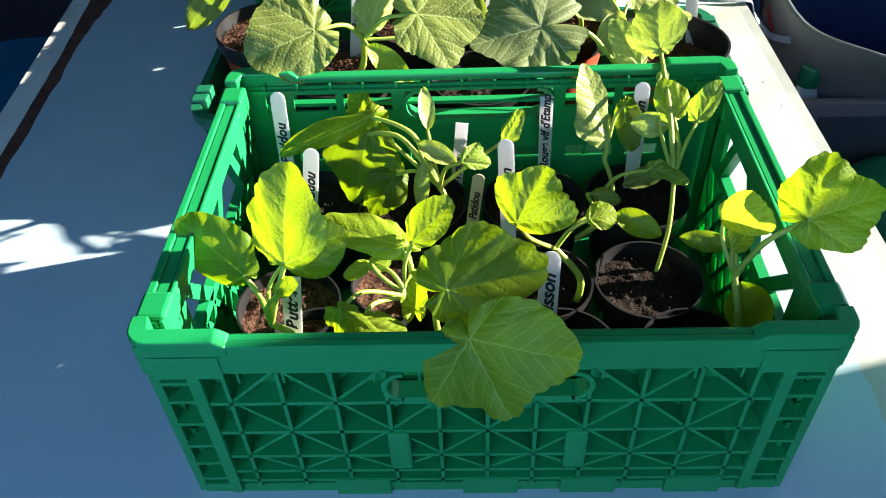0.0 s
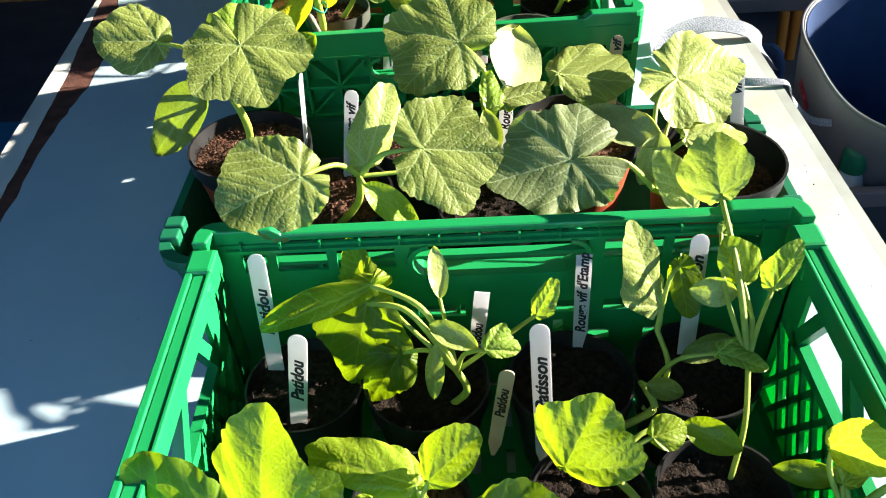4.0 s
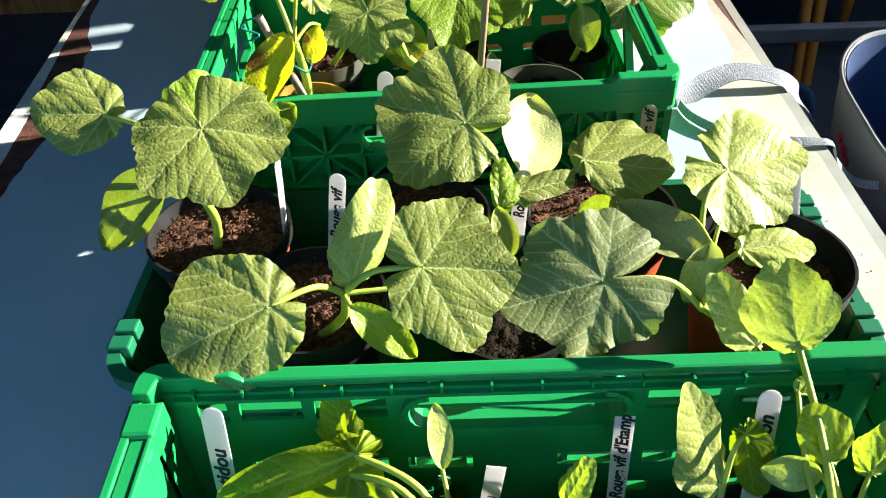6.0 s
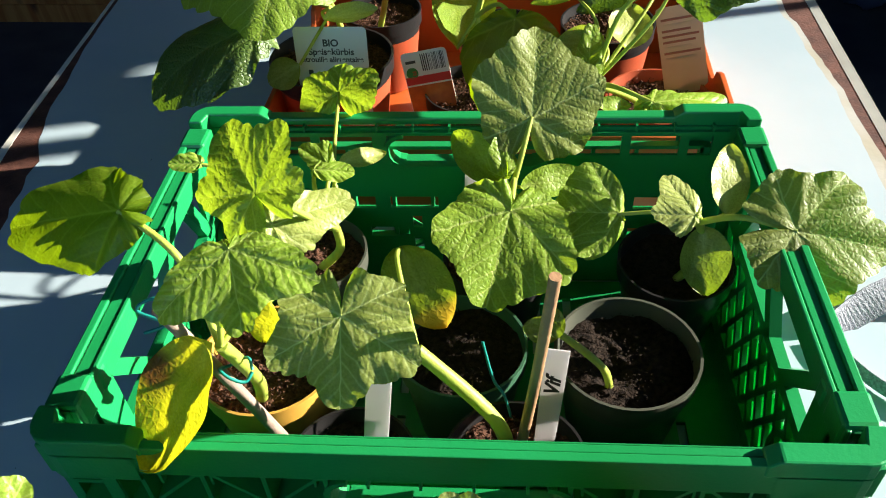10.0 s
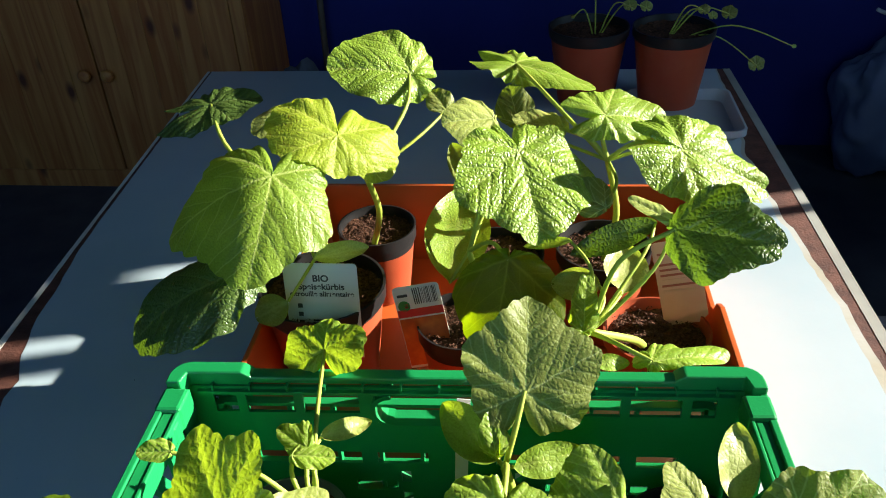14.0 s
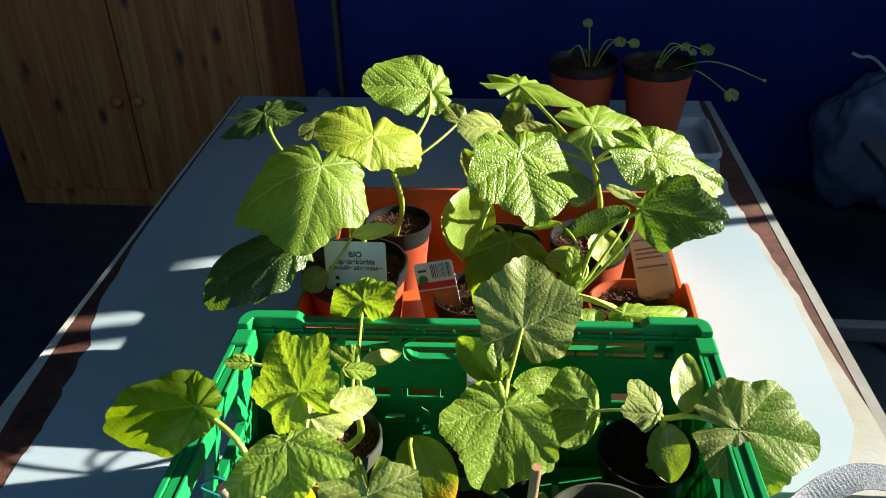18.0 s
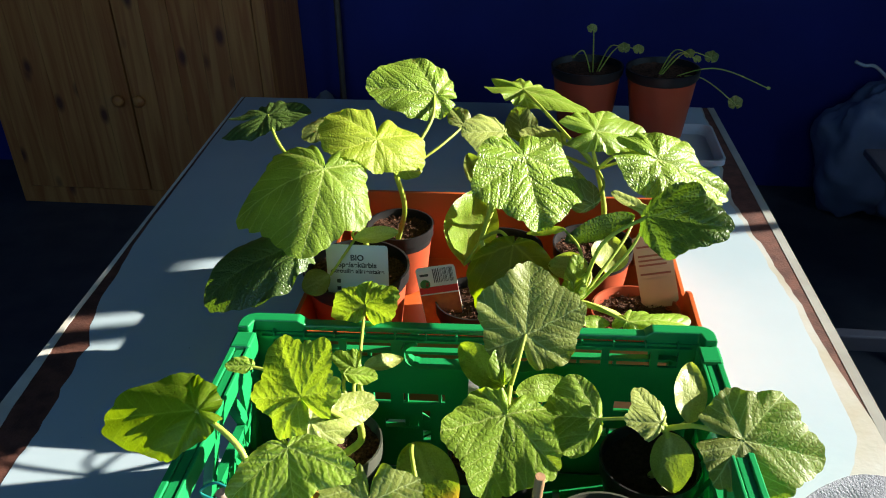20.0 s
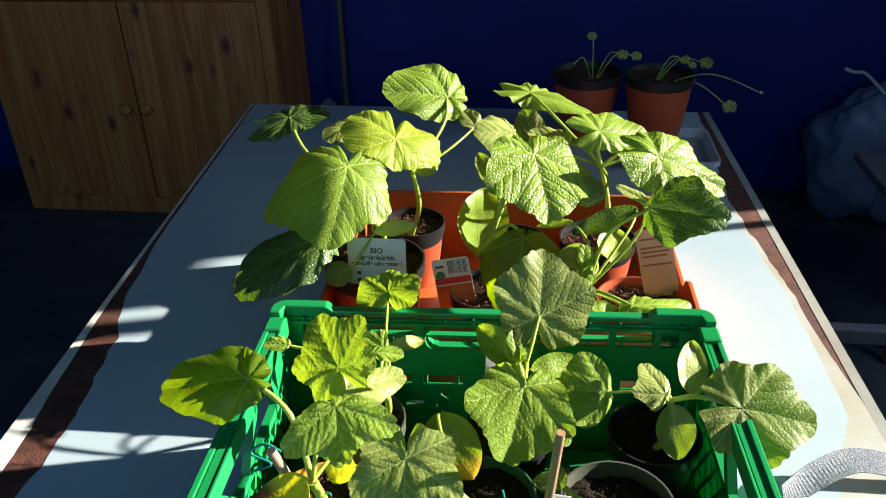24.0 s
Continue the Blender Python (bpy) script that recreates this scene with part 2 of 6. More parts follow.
def long_wall(side, w, d, h):
    """One long wall; side -1 is the front, +1 the back."""
    bm = bmesh.new()
    y = side * d / 2
    back = side > 0
    deep = 0.009 if back else 0.020
    skin0, skin1 = y - side * (deep + 0.003), y - side * deep
    grip = (-0.073, 0.073)
    low = both((0.060, 0.098), (0.128, 0.165)) if back else []
    slots = both((0.030, 0.076), (0.090, 0.138), (0.152, 0.188)) if back else []
    high = both((0.086, 0.134), (0.142, 0.184), (0.192, 0.212)) if back else []
    rows = [(0.004, 0.042, []), (0.042, 0.062, both((0.047, 0.056))), (0.062, 0.074, low if back else both((0.047, 0.056))),
            (0.074, 0.088, both((0.047, 0.056))), (0.088, 0.098, []), (0.098, 0.112, slots), (0.112, 0.136, []),
            (0.136, 0.140, [grip]), (0.140, 0.158, [grip]), (0.158, 0.165, [grip]), (0.165, 0.168, [])]
    if back:
        rows[7:] = [(0.136, 0.152, []), (0.152, 0.160, [grip]), (0.160, 0.180, high[:3] + [grip] + high[3:]), (0.180, 0.184, [grip]), (0.184, 0.190, [])]
    panel(bm, -w / 2 + 0.012, w / 2 - 0.012, rows, skin0, skin1, "y")
    o0, o1 = y - side * deep, y - side * 0.001
    # ribs of the outer face
    vs = [0.022, 0.036, 0.058, 0.091, 0.128, 0.166]
    us = [-0.205, -0.188, -0.149, -0.111, -0.073, -0.036, 0.0, 0.036, 0.073, 0.111, 0.149, 0.188, 0.205]
    for v in vs:
        strip(bm, (-0.206, v), (0.206, v), 0.0036, o0, o1, "y")
    for u in us:
        top = 0.128 if abs(u) < 0.07 else 0.166
        strip(bm, (u, 0.012), (u, top), 0.0030, o0, o1, "y")
    for i in range(len(us) - 1):
        for j in range(1, len(vs) - 1):
            if (vs[j] > 0.12 and -0.075 < us[i] < 0.07) or us[i + 1] - us[i] < 0.02 or abs(us[i] + us[i + 1]) / 2 > 0.19:
                continue
            if back and vs[j] > 0.08:
                continue
            p, q = ((us[i], vs[j]), (us[i + 1], vs[j + 1])) if (i + j) % 2 else ((us[i], vs[j + 1]), (us[i + 1], vs[j]))
            strip(bm, p, q, 0.0026, o0, y - side * 0.003, "y")
    # arched blanks near the corners, corner stiles with their rungs
    for s in (-1, 1):
        strip(bm, (s * 0.2085, 0.006), (s * 0.2085, 0.166), 0.009, o0, y + side * 0.0005, "y")
        for v in (0.022, 0.045, 0.07, 0.1, 0.128, 0.15, 0.166):
            strip(bm, (s * 0.213, v), (s * (w / 2 - 0.008), v), 0.0034, o0, y - side * 0.003, "y")
        strip(bm, (s * (w / 2 - 0.0045), 0.0), (s * (w / 2 - 0.0045), 0.172), 0.007, o0, y - side * 0.005, "y")
    # grip lip
    low_lip, mid, r, inner = (0.149, 0.1675, 0.0165, 0.018) if back else (0.134, 0.148, 0.014, 0.014)
    strip(bm, (-0.062, low_lip), (0.062, low_lip), 0.006, y - side * inner, y + side * 0.001, "y")
    for s in (-1, 1):
        ring_slot(bm, s * (0.074 - r), mid, r, y - side * inner, y + side * 0.001, "y", s)
    # bottom rail and foot pads
    strip(bm, (-w / 2 + 0.006, 0.006), (w / 2 - 0.006, 0.006), 0.012, o0, y - side * 0.004, "y")
    for u in (-0.125, -0.02, 0.06, 0.145):
        strip(bm, (u, 0.011), (u + 0.045, 0.011), 0.022, o0, y - side * 0.0005, "y")
    # ledge and small webs below the rim, inside
    ledge = 0.1855 if back else 0.168
    strip(bm, (-w / 2 + 0.02, ledge), (w / 2 - 0.02, ledge), 0.003, y - side * (deep + 0.007), skin1, "y")
    for k in range(14):
        u = -0.21 + k * 0.0323
        if back:
            strip(bm, (u, 0.187), (u, 0.193), 0.0018, y - side * (deep + 0.006), y - side * 0.0035, "y")
        else:
            strip(bm, (u, 0.150), (u, 0.176), 0.0018, y - side * 0.020, y - side * 0.0035, "y")
    return bm


def long_rim(side, w, d, h):
    bm = bmesh.new()
    y = side * d / 2
    if side > 0:
        box(bm, -w / 2 + 0.004, w / 2 - 0.004, y - 0.0095, y + 0.003, 0.1905, h - 0.002)
    else:
        box(bm, -w / 2 + 0.004, w / 2 - 0.004, y - 0.003, y + 0.003, 0.170, h - 0.002)
        box(bm, -w / 2 + 0.02, w / 2 - 0.02, y + 0.0035, y + 0.009, h - 0.010, h - 0.003)
        box(bm, -w / 2 + 0.02, w / 2 - 0.02, y + 0.0095, y + 0.011, h - 0.016, h - 0.004)
    return bm


def corner_block(side, s, w, d, h):
    """The raised, rounded end of a long rim, hollow on its inner side."""
    bm = bmesh.new()
    y = side * d / 2
    out = []
    for k in np.linspace(0, math.pi / 2, 6):
        out.append((w / 2 + 0.002 - 0.016 * (1 - math.sin(k)), d / 2 + 0.004 - 0.016 * (1 - math.cos(k))))
    ring = [(0.176, d / 2 + 0.004)] + out + [(w / 2 + 0.002, d / 2 - 0.022), (w / 2 - 0.010, d / 2 - 0.022), (w / 2 - 0.013, d / 2 - 0.010), (0.176, d / 2 - 0.010)]
    lift = [0.0 if u < 0.18 else 0.0055 for u, _ in ring]
    ring.insert(1, (0.184, d / 2 + 0.004))
    lift.insert(1, 0.0055)
    ring.insert(len(ring) - 1, (0.184, d / 2 - 0.010))
    lift.insert(len(lift) - 1, 0.0055)
    a_ = [bm.verts.new((s * u, side * n, h - 0.012)) for u, n in ring]
    b_ = [bm.verts.new((s * u, side * n, h - 0.002 + q)) for (u, n), q in zip(ring, lift)]
    bm.faces.new(a_)
    m = len(ring)
    flat = [0, 1, m - 2, m - 1]
    bm.faces.new([b_[i] for i in flat])
    bm.faces.new([b_[i] for i in range(1, m - 1)])
    for i in range(m):
        bm.faces.new((a_[i], a_[(i + 1) % m], b_[(i + 1) % m], b_[i]))
    # outer skirt of the corner
    for k in range(1, 8):
        p, q = ring[k], ring[k + 1]
        v = [bm.verts.new((s * u, side * n, z)) for (u, n) in (p, q) for z in (h - 0.012, h - 0.036)]
        w_ = [bm.verts.new((s * (u - 0.003 * (u > 0.2)), side * (n - 0.003), z)) for (u, n) in (p, q) for z in (h - 0.012, h - 0.036)]
        for f in ((v[0], v[1], v[3], v[2]), (w_[2], w_[3], w_[1], w_[0]), (v[1], w_[1], w_[3], v[3])):
            bm.faces.new(f)
    bmesh.ops.recalc_face_normals(bm, faces=bm.faces[:])
    return bm


def side_wall(side, w, d, h):
    bm = bmesh.new()
    x = side * w / 2
    n0, n1 = x - side * 0.013, x - side * 0.009
    e_ = d / 2 - 0.014
    panel(bm, -e_, e_, [(0.004, 0.022, []), (0.112, 0.122, [])], n0, x - side * 0.004, "x")
    # end posts
    for s in (-1, 1):
        u0, u1 = sorted((s * 0.128, s * e_))
        panel(bm, u0, u1, [(0.022, 0.112, []), (0.122, 0.176, [])], n0, n1, "x")
        strip(bm, (s * 0.130, 0.01), (s * 0.130, 0.176), 0.005, n0, x - side * 0.001, "x")
        for v in (0.03, 0.055, 0.08, 0.105, 0.13, 0.155):
            strip(bm, (s * 0.131, v), (s * e_, v), 0.0024, n0, x - side * 0.002, "x")
        # filled cheeks at both ends of the upper opening
        u0, u1 = sorted((s * 0.100, s * 0.1275))
        panel(bm, u0, u1, [(0.122, 0.176, [])], n0, n1, "x")
    # slanted struts of the upper opening
    for p, q in (((-0.100, 0.176), (-0.050, 0.118)), ((-0.012, 0.118), (0.035, 0.178)), ((0.100, 0.118), (0.070, 0.178))):
        strip(bm, p, q, 0.012, n0, x - side * 0.004, "x")
    # crossing ribs of the lower half
    for k in range(-3, 12):
        u = -0.13 + k * 0.026
        for s in (-1, 1):
            a0, a1 = (u, 0.022), (u + s * 0.052, 0.112)
            if -0.131 < a0[0] < 0.131 and -0.131 < a1[0] < 0.131:
                strip(bm, a0, a1, 0.0058, n0, n1 if s > 0 else x - side * 0.006, "x")
    pts = [(-0.098 + 0.03 * math.cos(k), 0.062 + 0.036 * math.sin(k)) for k in np.linspace(0, 2 * math.pi, 17)]
    for p, q in zip(pts, pts[1:]):
        strip(bm, p, q, 0.005, n0, x - side * 0.003, "x")
    return bm


def side_skin(side, w, d, h):
    """The thin sheet behind the crossing ribs, with a row of short slots."""
    bm = bmesh.new()
    x = side * w / 2
    gaps = [(u - 0.004, u + 0.004) for u in (-0.117, -0.065, -0.039, 0.013, 0.039, 0.091)]
    panel(bm, -0.128, 0.128, [(0.022, 0.048, []), (0.048, 0.060, gaps), (0.060, 0.083, []), (0.083, 0.090, gaps[1:4]), (0.090, 0.112, [])], x - side * 0.0065, x - side * 0.0050, "x")
    return bm


def side_rim(side, w, d, h):
    bm = bmesh.new()
    x = side * w / 2
    lo, hi = sorted((x + side * 0.002, x - side * 0.004))
    box(bm, lo, hi, -d / 2 + 0.02, d / 2 - 0.02, h - 0.024, h - 0.003)
    lo, hi = sorted((x - side * 0.0045, x - side * 0.014))
    box(bm, lo, hi, -d / 2 + 0.022, d / 2 - 0.022, h - 0.012, h - 0.005)
    lo, hi = sorted((x - side * 0.0145, x - side * 0.018))
    box(bm, lo, hi, -d / 2 + 0.022, d / 2 - 0.022, h - 0.024, h - 0.004)
    for k in range(10):
        v = -0.13 + k * 0.029
        box(bm, min(x - side * 0.015, x - side * 0.004), max(x - side * 0.015, x - side * 0.004), v, v + 0.002, h - 0.022, h - 0.0125)
    return bm


def corner_tab(sx, sy, w, d, h):
    bm = bmesh.new()
    x0, x1 = sorted((sx * (w / 2 + 0.003), sx * (w / 2 - 0.019)))
    y0, y1 = sorted((sy * (d / 2 - 0.024), sy * (d / 2 - 0.05)))
    box(bm, x0, x1, y0, y1, h - 0.026, h - 0.001)
    y0, y1 = sorted((sy * (d / 2 - 0.053), sy * (d / 2 - 0.066)))
    box(bm, x0, x1, y0, y1, h - 0.026, h - 0.007)
    return bm


def make_crate(w=0.487, d=0.345, h=0.20):
    o = tagged(new("folding_crate"), "green plastic folding crate with ribbed walls on the table", "crate", "green crates")
    for side in (-1, 1):
        wl = solid("front_wall" if side < 0 else "back_wall", long_wall(side, w, d, h), M_GREEN, o)
        solid("rim", long_rim(side, w, d, h), M_GREEN, wl, bevel=0.0022)
        for s in (-1, 1):
            solid("rim_end", corner_block(side, s, w, d, h), M_GREEN, wl, bevel=0.0018)
        for u in (-0.068, 0.068):
            bm = bmesh.new()
            strip(bm, (u - 0.009, 0.066), (u + 0.009, 0.066), 0.05, side * d / 2 - side * 0.006, side * d / 2 + side * 0.0015, "y")
            solid("latch", bm, M_GREEN, wl, bevel=0.003)
        wl = solid("side_wall", side_wall(side, w, d, h), M_GREEN, o)
        solid("thin_panel", side_skin(side, w, d, h), M_SKIN, wl)
        solid("rim", side_rim(side, w, d, h), M_GREEN, wl, bevel=0.0015)
        for sy in (-1, 1):
            solid("corner_tab", corner_tab(side, sy, w, d, h), M_GREEN, o, bevel=0.003)
    bm = bmesh.new()
    rows = []
    for k in range(13):
        v0 = -d / 2 + 0.016 + k * 0.024
        gaps = [(u, u + 0.008) for u in np.arange(-0.21, 0.205, 0.03)] if k % 2 else []
        rows.append((v0, v0 + 0.024, [(float(g0), float(g1)) for g0, g1 in gaps]))
    for v0, v1, gaps in rows:
        at = -w / 2 + 0.008
        for g0, g1 in gaps + [(w / 2 - 0.008, 0)]:
            box(bm, at, g0, v0, v1, 0.002, 0.006)
            at = g1
    solid("base", bm, M_GREEN, o)
    return o


CRATE = make_crate()
CRATE.matrix_world = pose(-0.0055, 0.1735, TABLE_Z, 0, 0, 1.2)
copy_thing(CRATE, pose(-0.0825, 0.862, TABLE_Z, 0, 0, 2.5))


def rounded(w, d, r, n=7):
    pts = []
    for cx, cy, a0 in ((w / 2 - r, d / 2 - r, 0), (-w / 2 + r, d / 2 - r, 90), (-w / 2 + r, -d / 2 + r, 180), (w / 2 - r, -d / 2 + r, 270)):
        for k in range(n):
            t = radians(a0 + 90 * k / (n - 1))
            pts.append((cx + r * math.cos(t), cy + r * math.sin(t)))
    return pts


def loft(bm, loops):
    vs = [[bm.verts.new(p) for p in lp] for lp in loops]
    for a_, b_ in zip(vs, vs[1:]):
        for i in range(len(a_)):
            bm.faces.new((a_[i], a_[(i + 1) % len(a_)], b_[(i + 1) % len(a_)], b_[i]))
    bm.faces.new(vs[0][::-1])
    bm.faces.new(vs[-1])


def tub(w, d, h, r, t, taper, lip):
    bm = bmesh.new()
    lay = [(w - taper, d - taper, 0.0), (w, d, h - 0.012), (w + lip, d + lip, h - 0.012), (w + lip, d + lip, h), (w - 2 * t, d - 2 * t, h), (w - taper - 2 * t, d - taper - 2 * t, t)]
    loft(bm, [[(x, y, z) for x, y in rounded(a_, b_, r)] for a_, b_, z in lay])
    return bm


tray = tagged(new("planting_tray"), "low green plastic tray with rounded corners full of pots", "tray")
tray.matrix_world = pose(-0.025, 0.552, TABLE_Z, 0, 0, 0.3)
solid("tub", tub(0.645, 0.25, 0.09, 0.035, 0.005, 0.02, 0.008), M_TRAY, tray)
for sx in (-1, 1):
    for sy in (-1, 1):
        solid("corner_tab", (lambda b_: (box(b_, *sorted((sx * 0.328, sx * 0.308)), *sorted((sy * 0.058, sy * 0.074)), 0.06, 0.094), box(b_, *sorted((sx * 0.328, sx * 0.308)), *sorted((sy * 0.078, sy * 0.094)), 0.06, 0.094), b_)[2])(bmesh.new()), M_TRAY, tray, bevel=0.002)

carton = tagged(new("orange_box"), "open orange box holding seedling pots on the table", "box")
carton.matrix_world = pose(-0.078, 1.278, TABLE_Z, 0, 0, 1.0)
for nm, bx in (("front_wall", (-0.247, 0.248, -0.172, -0.166, 0, 0.124)), ("back_wall", (-0.247, 0.248, 0.210, 0.216, 0, 0.125)), ("base", (-0.240, 0.241, -0.165, 0.209, 0.0, 0.005))):
    boxes(nm, [bx], M_ORANGE, carton, bevel=0.001)
# assumed dips in the side walls, shaped to let streaks of sun past
for x0 in (-0.247, 0.242):
    bm = bmesh.new()
    top = [(-0.1655, 0.124), (-0.050, 0.124), (-0.036, 0.118), (-0.028, 0.104), (-0.014, 0.098), (0.090, 0.098), (0.104, 0.104), (0.112, 0.118), (0.126, 0.124), (0.2095, 0.124)]
    outline = [(-0.1655, 0.0), (0.2095, 0.0)] + top[::-1]
    faces = [bm.faces.new([bm.verts.new((x, y, z)) for y, z in outline]) for x in (x0, x0 + 0.006)]
    for i in range(len(outline)):
        a_, b_ = faces[0].verts, faces[1].verts
        j = (i + 1) % len(outline)
        bm.faces.new((a_[i], a_[j], b_[j], b_[i]))
    bmesh.ops.recalc_face_normals(bm, faces=bm.faces[:])
    solid("side_wall", bm, M_ORANGE, carton, bevel=0.001)


# ---- pots and soil ----
M_BLACK = material("black pot plastic", (0.014, 0.013, 0.013), 0.34, (0.022, 0.021, 0.021), 30.0, 0.08, 300, spec=0.28)
M_RED = material("red-brown pot plastic", (0.33, 0.055, 0.020), 0.45, (0.34, 0.068, 0.026), 20.0, 0.08, 300)
M_YELLOW = material("ochre pot plastic", (0.55, 0.30, 0.05), 0.45, (0.48, 0.25, 0.05), 20.0, 0.08, 300)
M_DKGREEN = material("dull green pot plastic", (0.03, 0.09, 0.05), 0.45, (0.04, 0.11, 0.06), 20.0, 0.08, 300)
M_WHITEPOT = material("pale pot plastic", (0.06, 0.065, 0.05), 0.4, (0.08, 0.082, 0.06), 20.0)
M_SOIL = material("potting soil", (0.03, 0.014, 0.009), 0.95, (0.15, 0.07, 0.042), 260.0, 1.0, 420, spec=0.15)
M_DARKSHADESOIL = material("dark and shaded potting soil", (0.010, 0.0075, 0.006), 0.95, (0.032, 0.021, 0.015), 210.0, 0.9, 420, spec=0.1)


def lathe(prof, n=36, squeeze=1.0, ring=False):
    bm = bmesh.new()
    rings = [[bm.verts.new((r * math.cos(2 * math.pi * k / n), squeeze * r * math.sin(2 * math.pi * k / n), z)) for k in range(n)] for r, z in prof]
    for a_, b_ in zip(rings, rings[1:]):
        for k in range(n):
            bm.faces.new((a_[k], a_[(k + 1) % n], b_[(k + 1) % n], b_[k]))
    if ring:
        for k in range(n):
            bm.faces.new((rings[-1][k], rings[-1][(k + 1) % n], rings[0][(k + 1) % n], rings[0][k]))
    else:
        bm.faces.new(rings[0][::-1])
        bm.faces.new(rings[-1])
    return bm


def crumbs(n, r, z, rng, size=0.0030):
    bm = bmesh.new()
    for _ in range(n):
        a_, q = rng.uniform(0, 2 * math.pi), r * math.sqrt(rng.uniform(0, 1))
        c = Vector((q * math.cos(a_), q * math.sin(a_), z + rng.uniform(0.001, 0.006)))
        s = size * rng.uniform(0.4, 1.25)
        vs = [bm.verts.new(c + Vector((rng.uniform(-1, 1), rng.uniform(-1, 1), rng.uniform(-0.7, 0.7))) * s) for _ in range(4)]
        for f in ((0, 1, 2), (0, 3, 1), (1, 3, 2), (0, 2, 3)):
            bm.faces.new([vs[i] for i in f])
    return bm


def pot(x, y, rim_z, r, h, wall_mat, rim_mat, label, seed, fill=0.014, soil=None, n_crumb=320):
    rng = random.Random(seed)
    base_z = rim_z - h
    o = tagged(new("plant_pot"), label, "pot", "seedling pots")
    o.matrix_world = pose(x, y, base_z, 0, 0, rng.uniform(0, 90))
    solid("pot_wall", lathe([(r * 0.72, 0.0), (r * 0.945, h - 0.016), (r * 0.938, h - 0.016), (r * 0.70, 0.003)]), wall_mat, o, smooth=True)
    solid("rim", lathe([(r * 0.945, h - 0.018), (r * 0.99, h - 0.017), (r, h - 0.004), (r * 1.005, h), (r * 0.965, h), (r * 0.95, h - 0.006), (r * 0.83, h - 0.05), (r * 0.835, h - 0.05), (r * 0.944, h - 0.02)], ring=True), rim_mat, o, smooth=True)
    bm = bmesh.new()
    top = h - fill
    n, m = 64, 18
    rings = []
    for j in range(m):
        q = r * (0.95 - max(0.0, fill - 0.014) * 2.2) * j / (m - 1)
        rings.append([bm.verts.new((q * math.cos(2 * math.pi * k / n), q * math.sin(2 * math.pi * k / n), top + 0.0055 * noise.noise(Vector((q * math.cos(2 * math.pi * k / n) * 34, q * math.sin(2 * math.pi * k / n) * 34, seed * 3.7))) + (0.0025 if r < 0.055 else 0.004) * noise.noise(Vector((q * math.cos(2 * math.pi * k / n) * 140, q * math.sin(2 * math.pi * k / n) * 140, seed * 1.3))))) for k in range(n if j else 1)])
    for k in range(n):
        bm.faces.new((rings[0][0], rings[1][k], rings[1][(k + 1) % n]))
    for a_, b_ in zip(rings[1:], rings[2:]):
        for k in range(n):
            bm.faces.new((a_[k], b_[k], b_[(k + 1) % n], a_[(k + 1) % n]))
    sm = soil or M_SOIL
    s = solid("soil", bm, sm, o, smooth=True)
    tagged(solid("soil_litter", crumbs(n_crumb * 3, r * 0.9, top, rng, 0.0013 if soil or r < 0.0455 else 0.0024), sm, s), kind="stuff")
    return o


RED_POT = "red-brown plastic pot with a black rim and dark soil"
BLACK_POT = "black plastic pot with a rolled rim and dark soil"
# in the tray
pot(-0.276, 0.581, 0.873, 0.068, 0.115, M_RED, M_BLACK, RED_POT, 1)
pot(-0.178, 0.497, 0.862, 0.066, 0.105, M_BLACK, M_BLACK, BLACK_POT, 2)
pot(-0.083, 0.606, 0.864, 0.064, 0.105, M_BLACK, M_BLACK, BLACK_POT, 3)
pot(0.087, 0.603, 0.864, 0.072, 0.105, M_RED, M_BLACK, RED_POT, 4)
pot(0.215, 0.510, 0.884, 0.068, 0.125, M_RED, M_BLACK, RED_POT, 5, fill=0.03)
pot(-0.005, 0.492, 0.850, 0.062, 0.095, M_BLACK, M_BLACK, BLACK_POT, 6, soil=M_DARKSHADESOIL)
# in the first crate
for i, (x, y, r) in enumerate(((0.139, 0.149, 0.047), (0.046, 0.146, 0.045), (-0.078, 0.145, 0.043), (-0.172, 0.118, 0.045), (0.145, 0.262, 0.050), (0.045, 0.255, 0.050), (-0.070, 0.255, 0.050), (-0.170, 0.255, 0.048), (0.165, 0.070, 0.044), (0.06, 0.070, 0.044), (-0.04, 0.070, 0.044), (-0.14, 0.070, 0.044))):
    pot(x, y, 0.856, r, 0.096, M_BLACK, M_BLACK, BLACK_POT, 20 + i, fill=0.012, soil=M_DARKSHADESOIL if i not in (2, 3) else M_SOIL, n_crumb=110)
# in the second crate
# soil of the first two is darkened to stand for shade in the pots
pot(0.046, 0.848, 0.858, 0.056, 0.10, M_DKGREEN, M_WHITEPOT, "dull green plastic pot with a pale rim and soil darkened for shade", 41, fill=0.016, soil=M_DARKSHADESOIL)
pot(-0.082, 0.848, 0.856, 0.052, 0.098, M_DKGREEN, M_DKGREEN, "dull green plastic pot with soil darkened for shade", 42, soil=M_DARKSHADESOIL)
pot(-0.232, 0.822, 0.858, 0.055, 0.10, M_YELLOW, M_YELLOW, "ochre plastic pot with dark soil", 43)
pot(-0.036, 0.746, 0.856, 0.050, 0.098, M_BLACK, M_BLACK, BLACK_POT, 44)
pot(-0.222, 0.940, 0.862, 0.048, 0.104, M_BLACK, M_WHITEPOT, "black plastic pot with a pale rim and dark soil", 45)
pot(-0.150, 0.742, 0.848, 0.046, 0.090, M_BLACK, M_BLACK, BLACK_POT, 46, soil=M_DARKSHADESOIL)
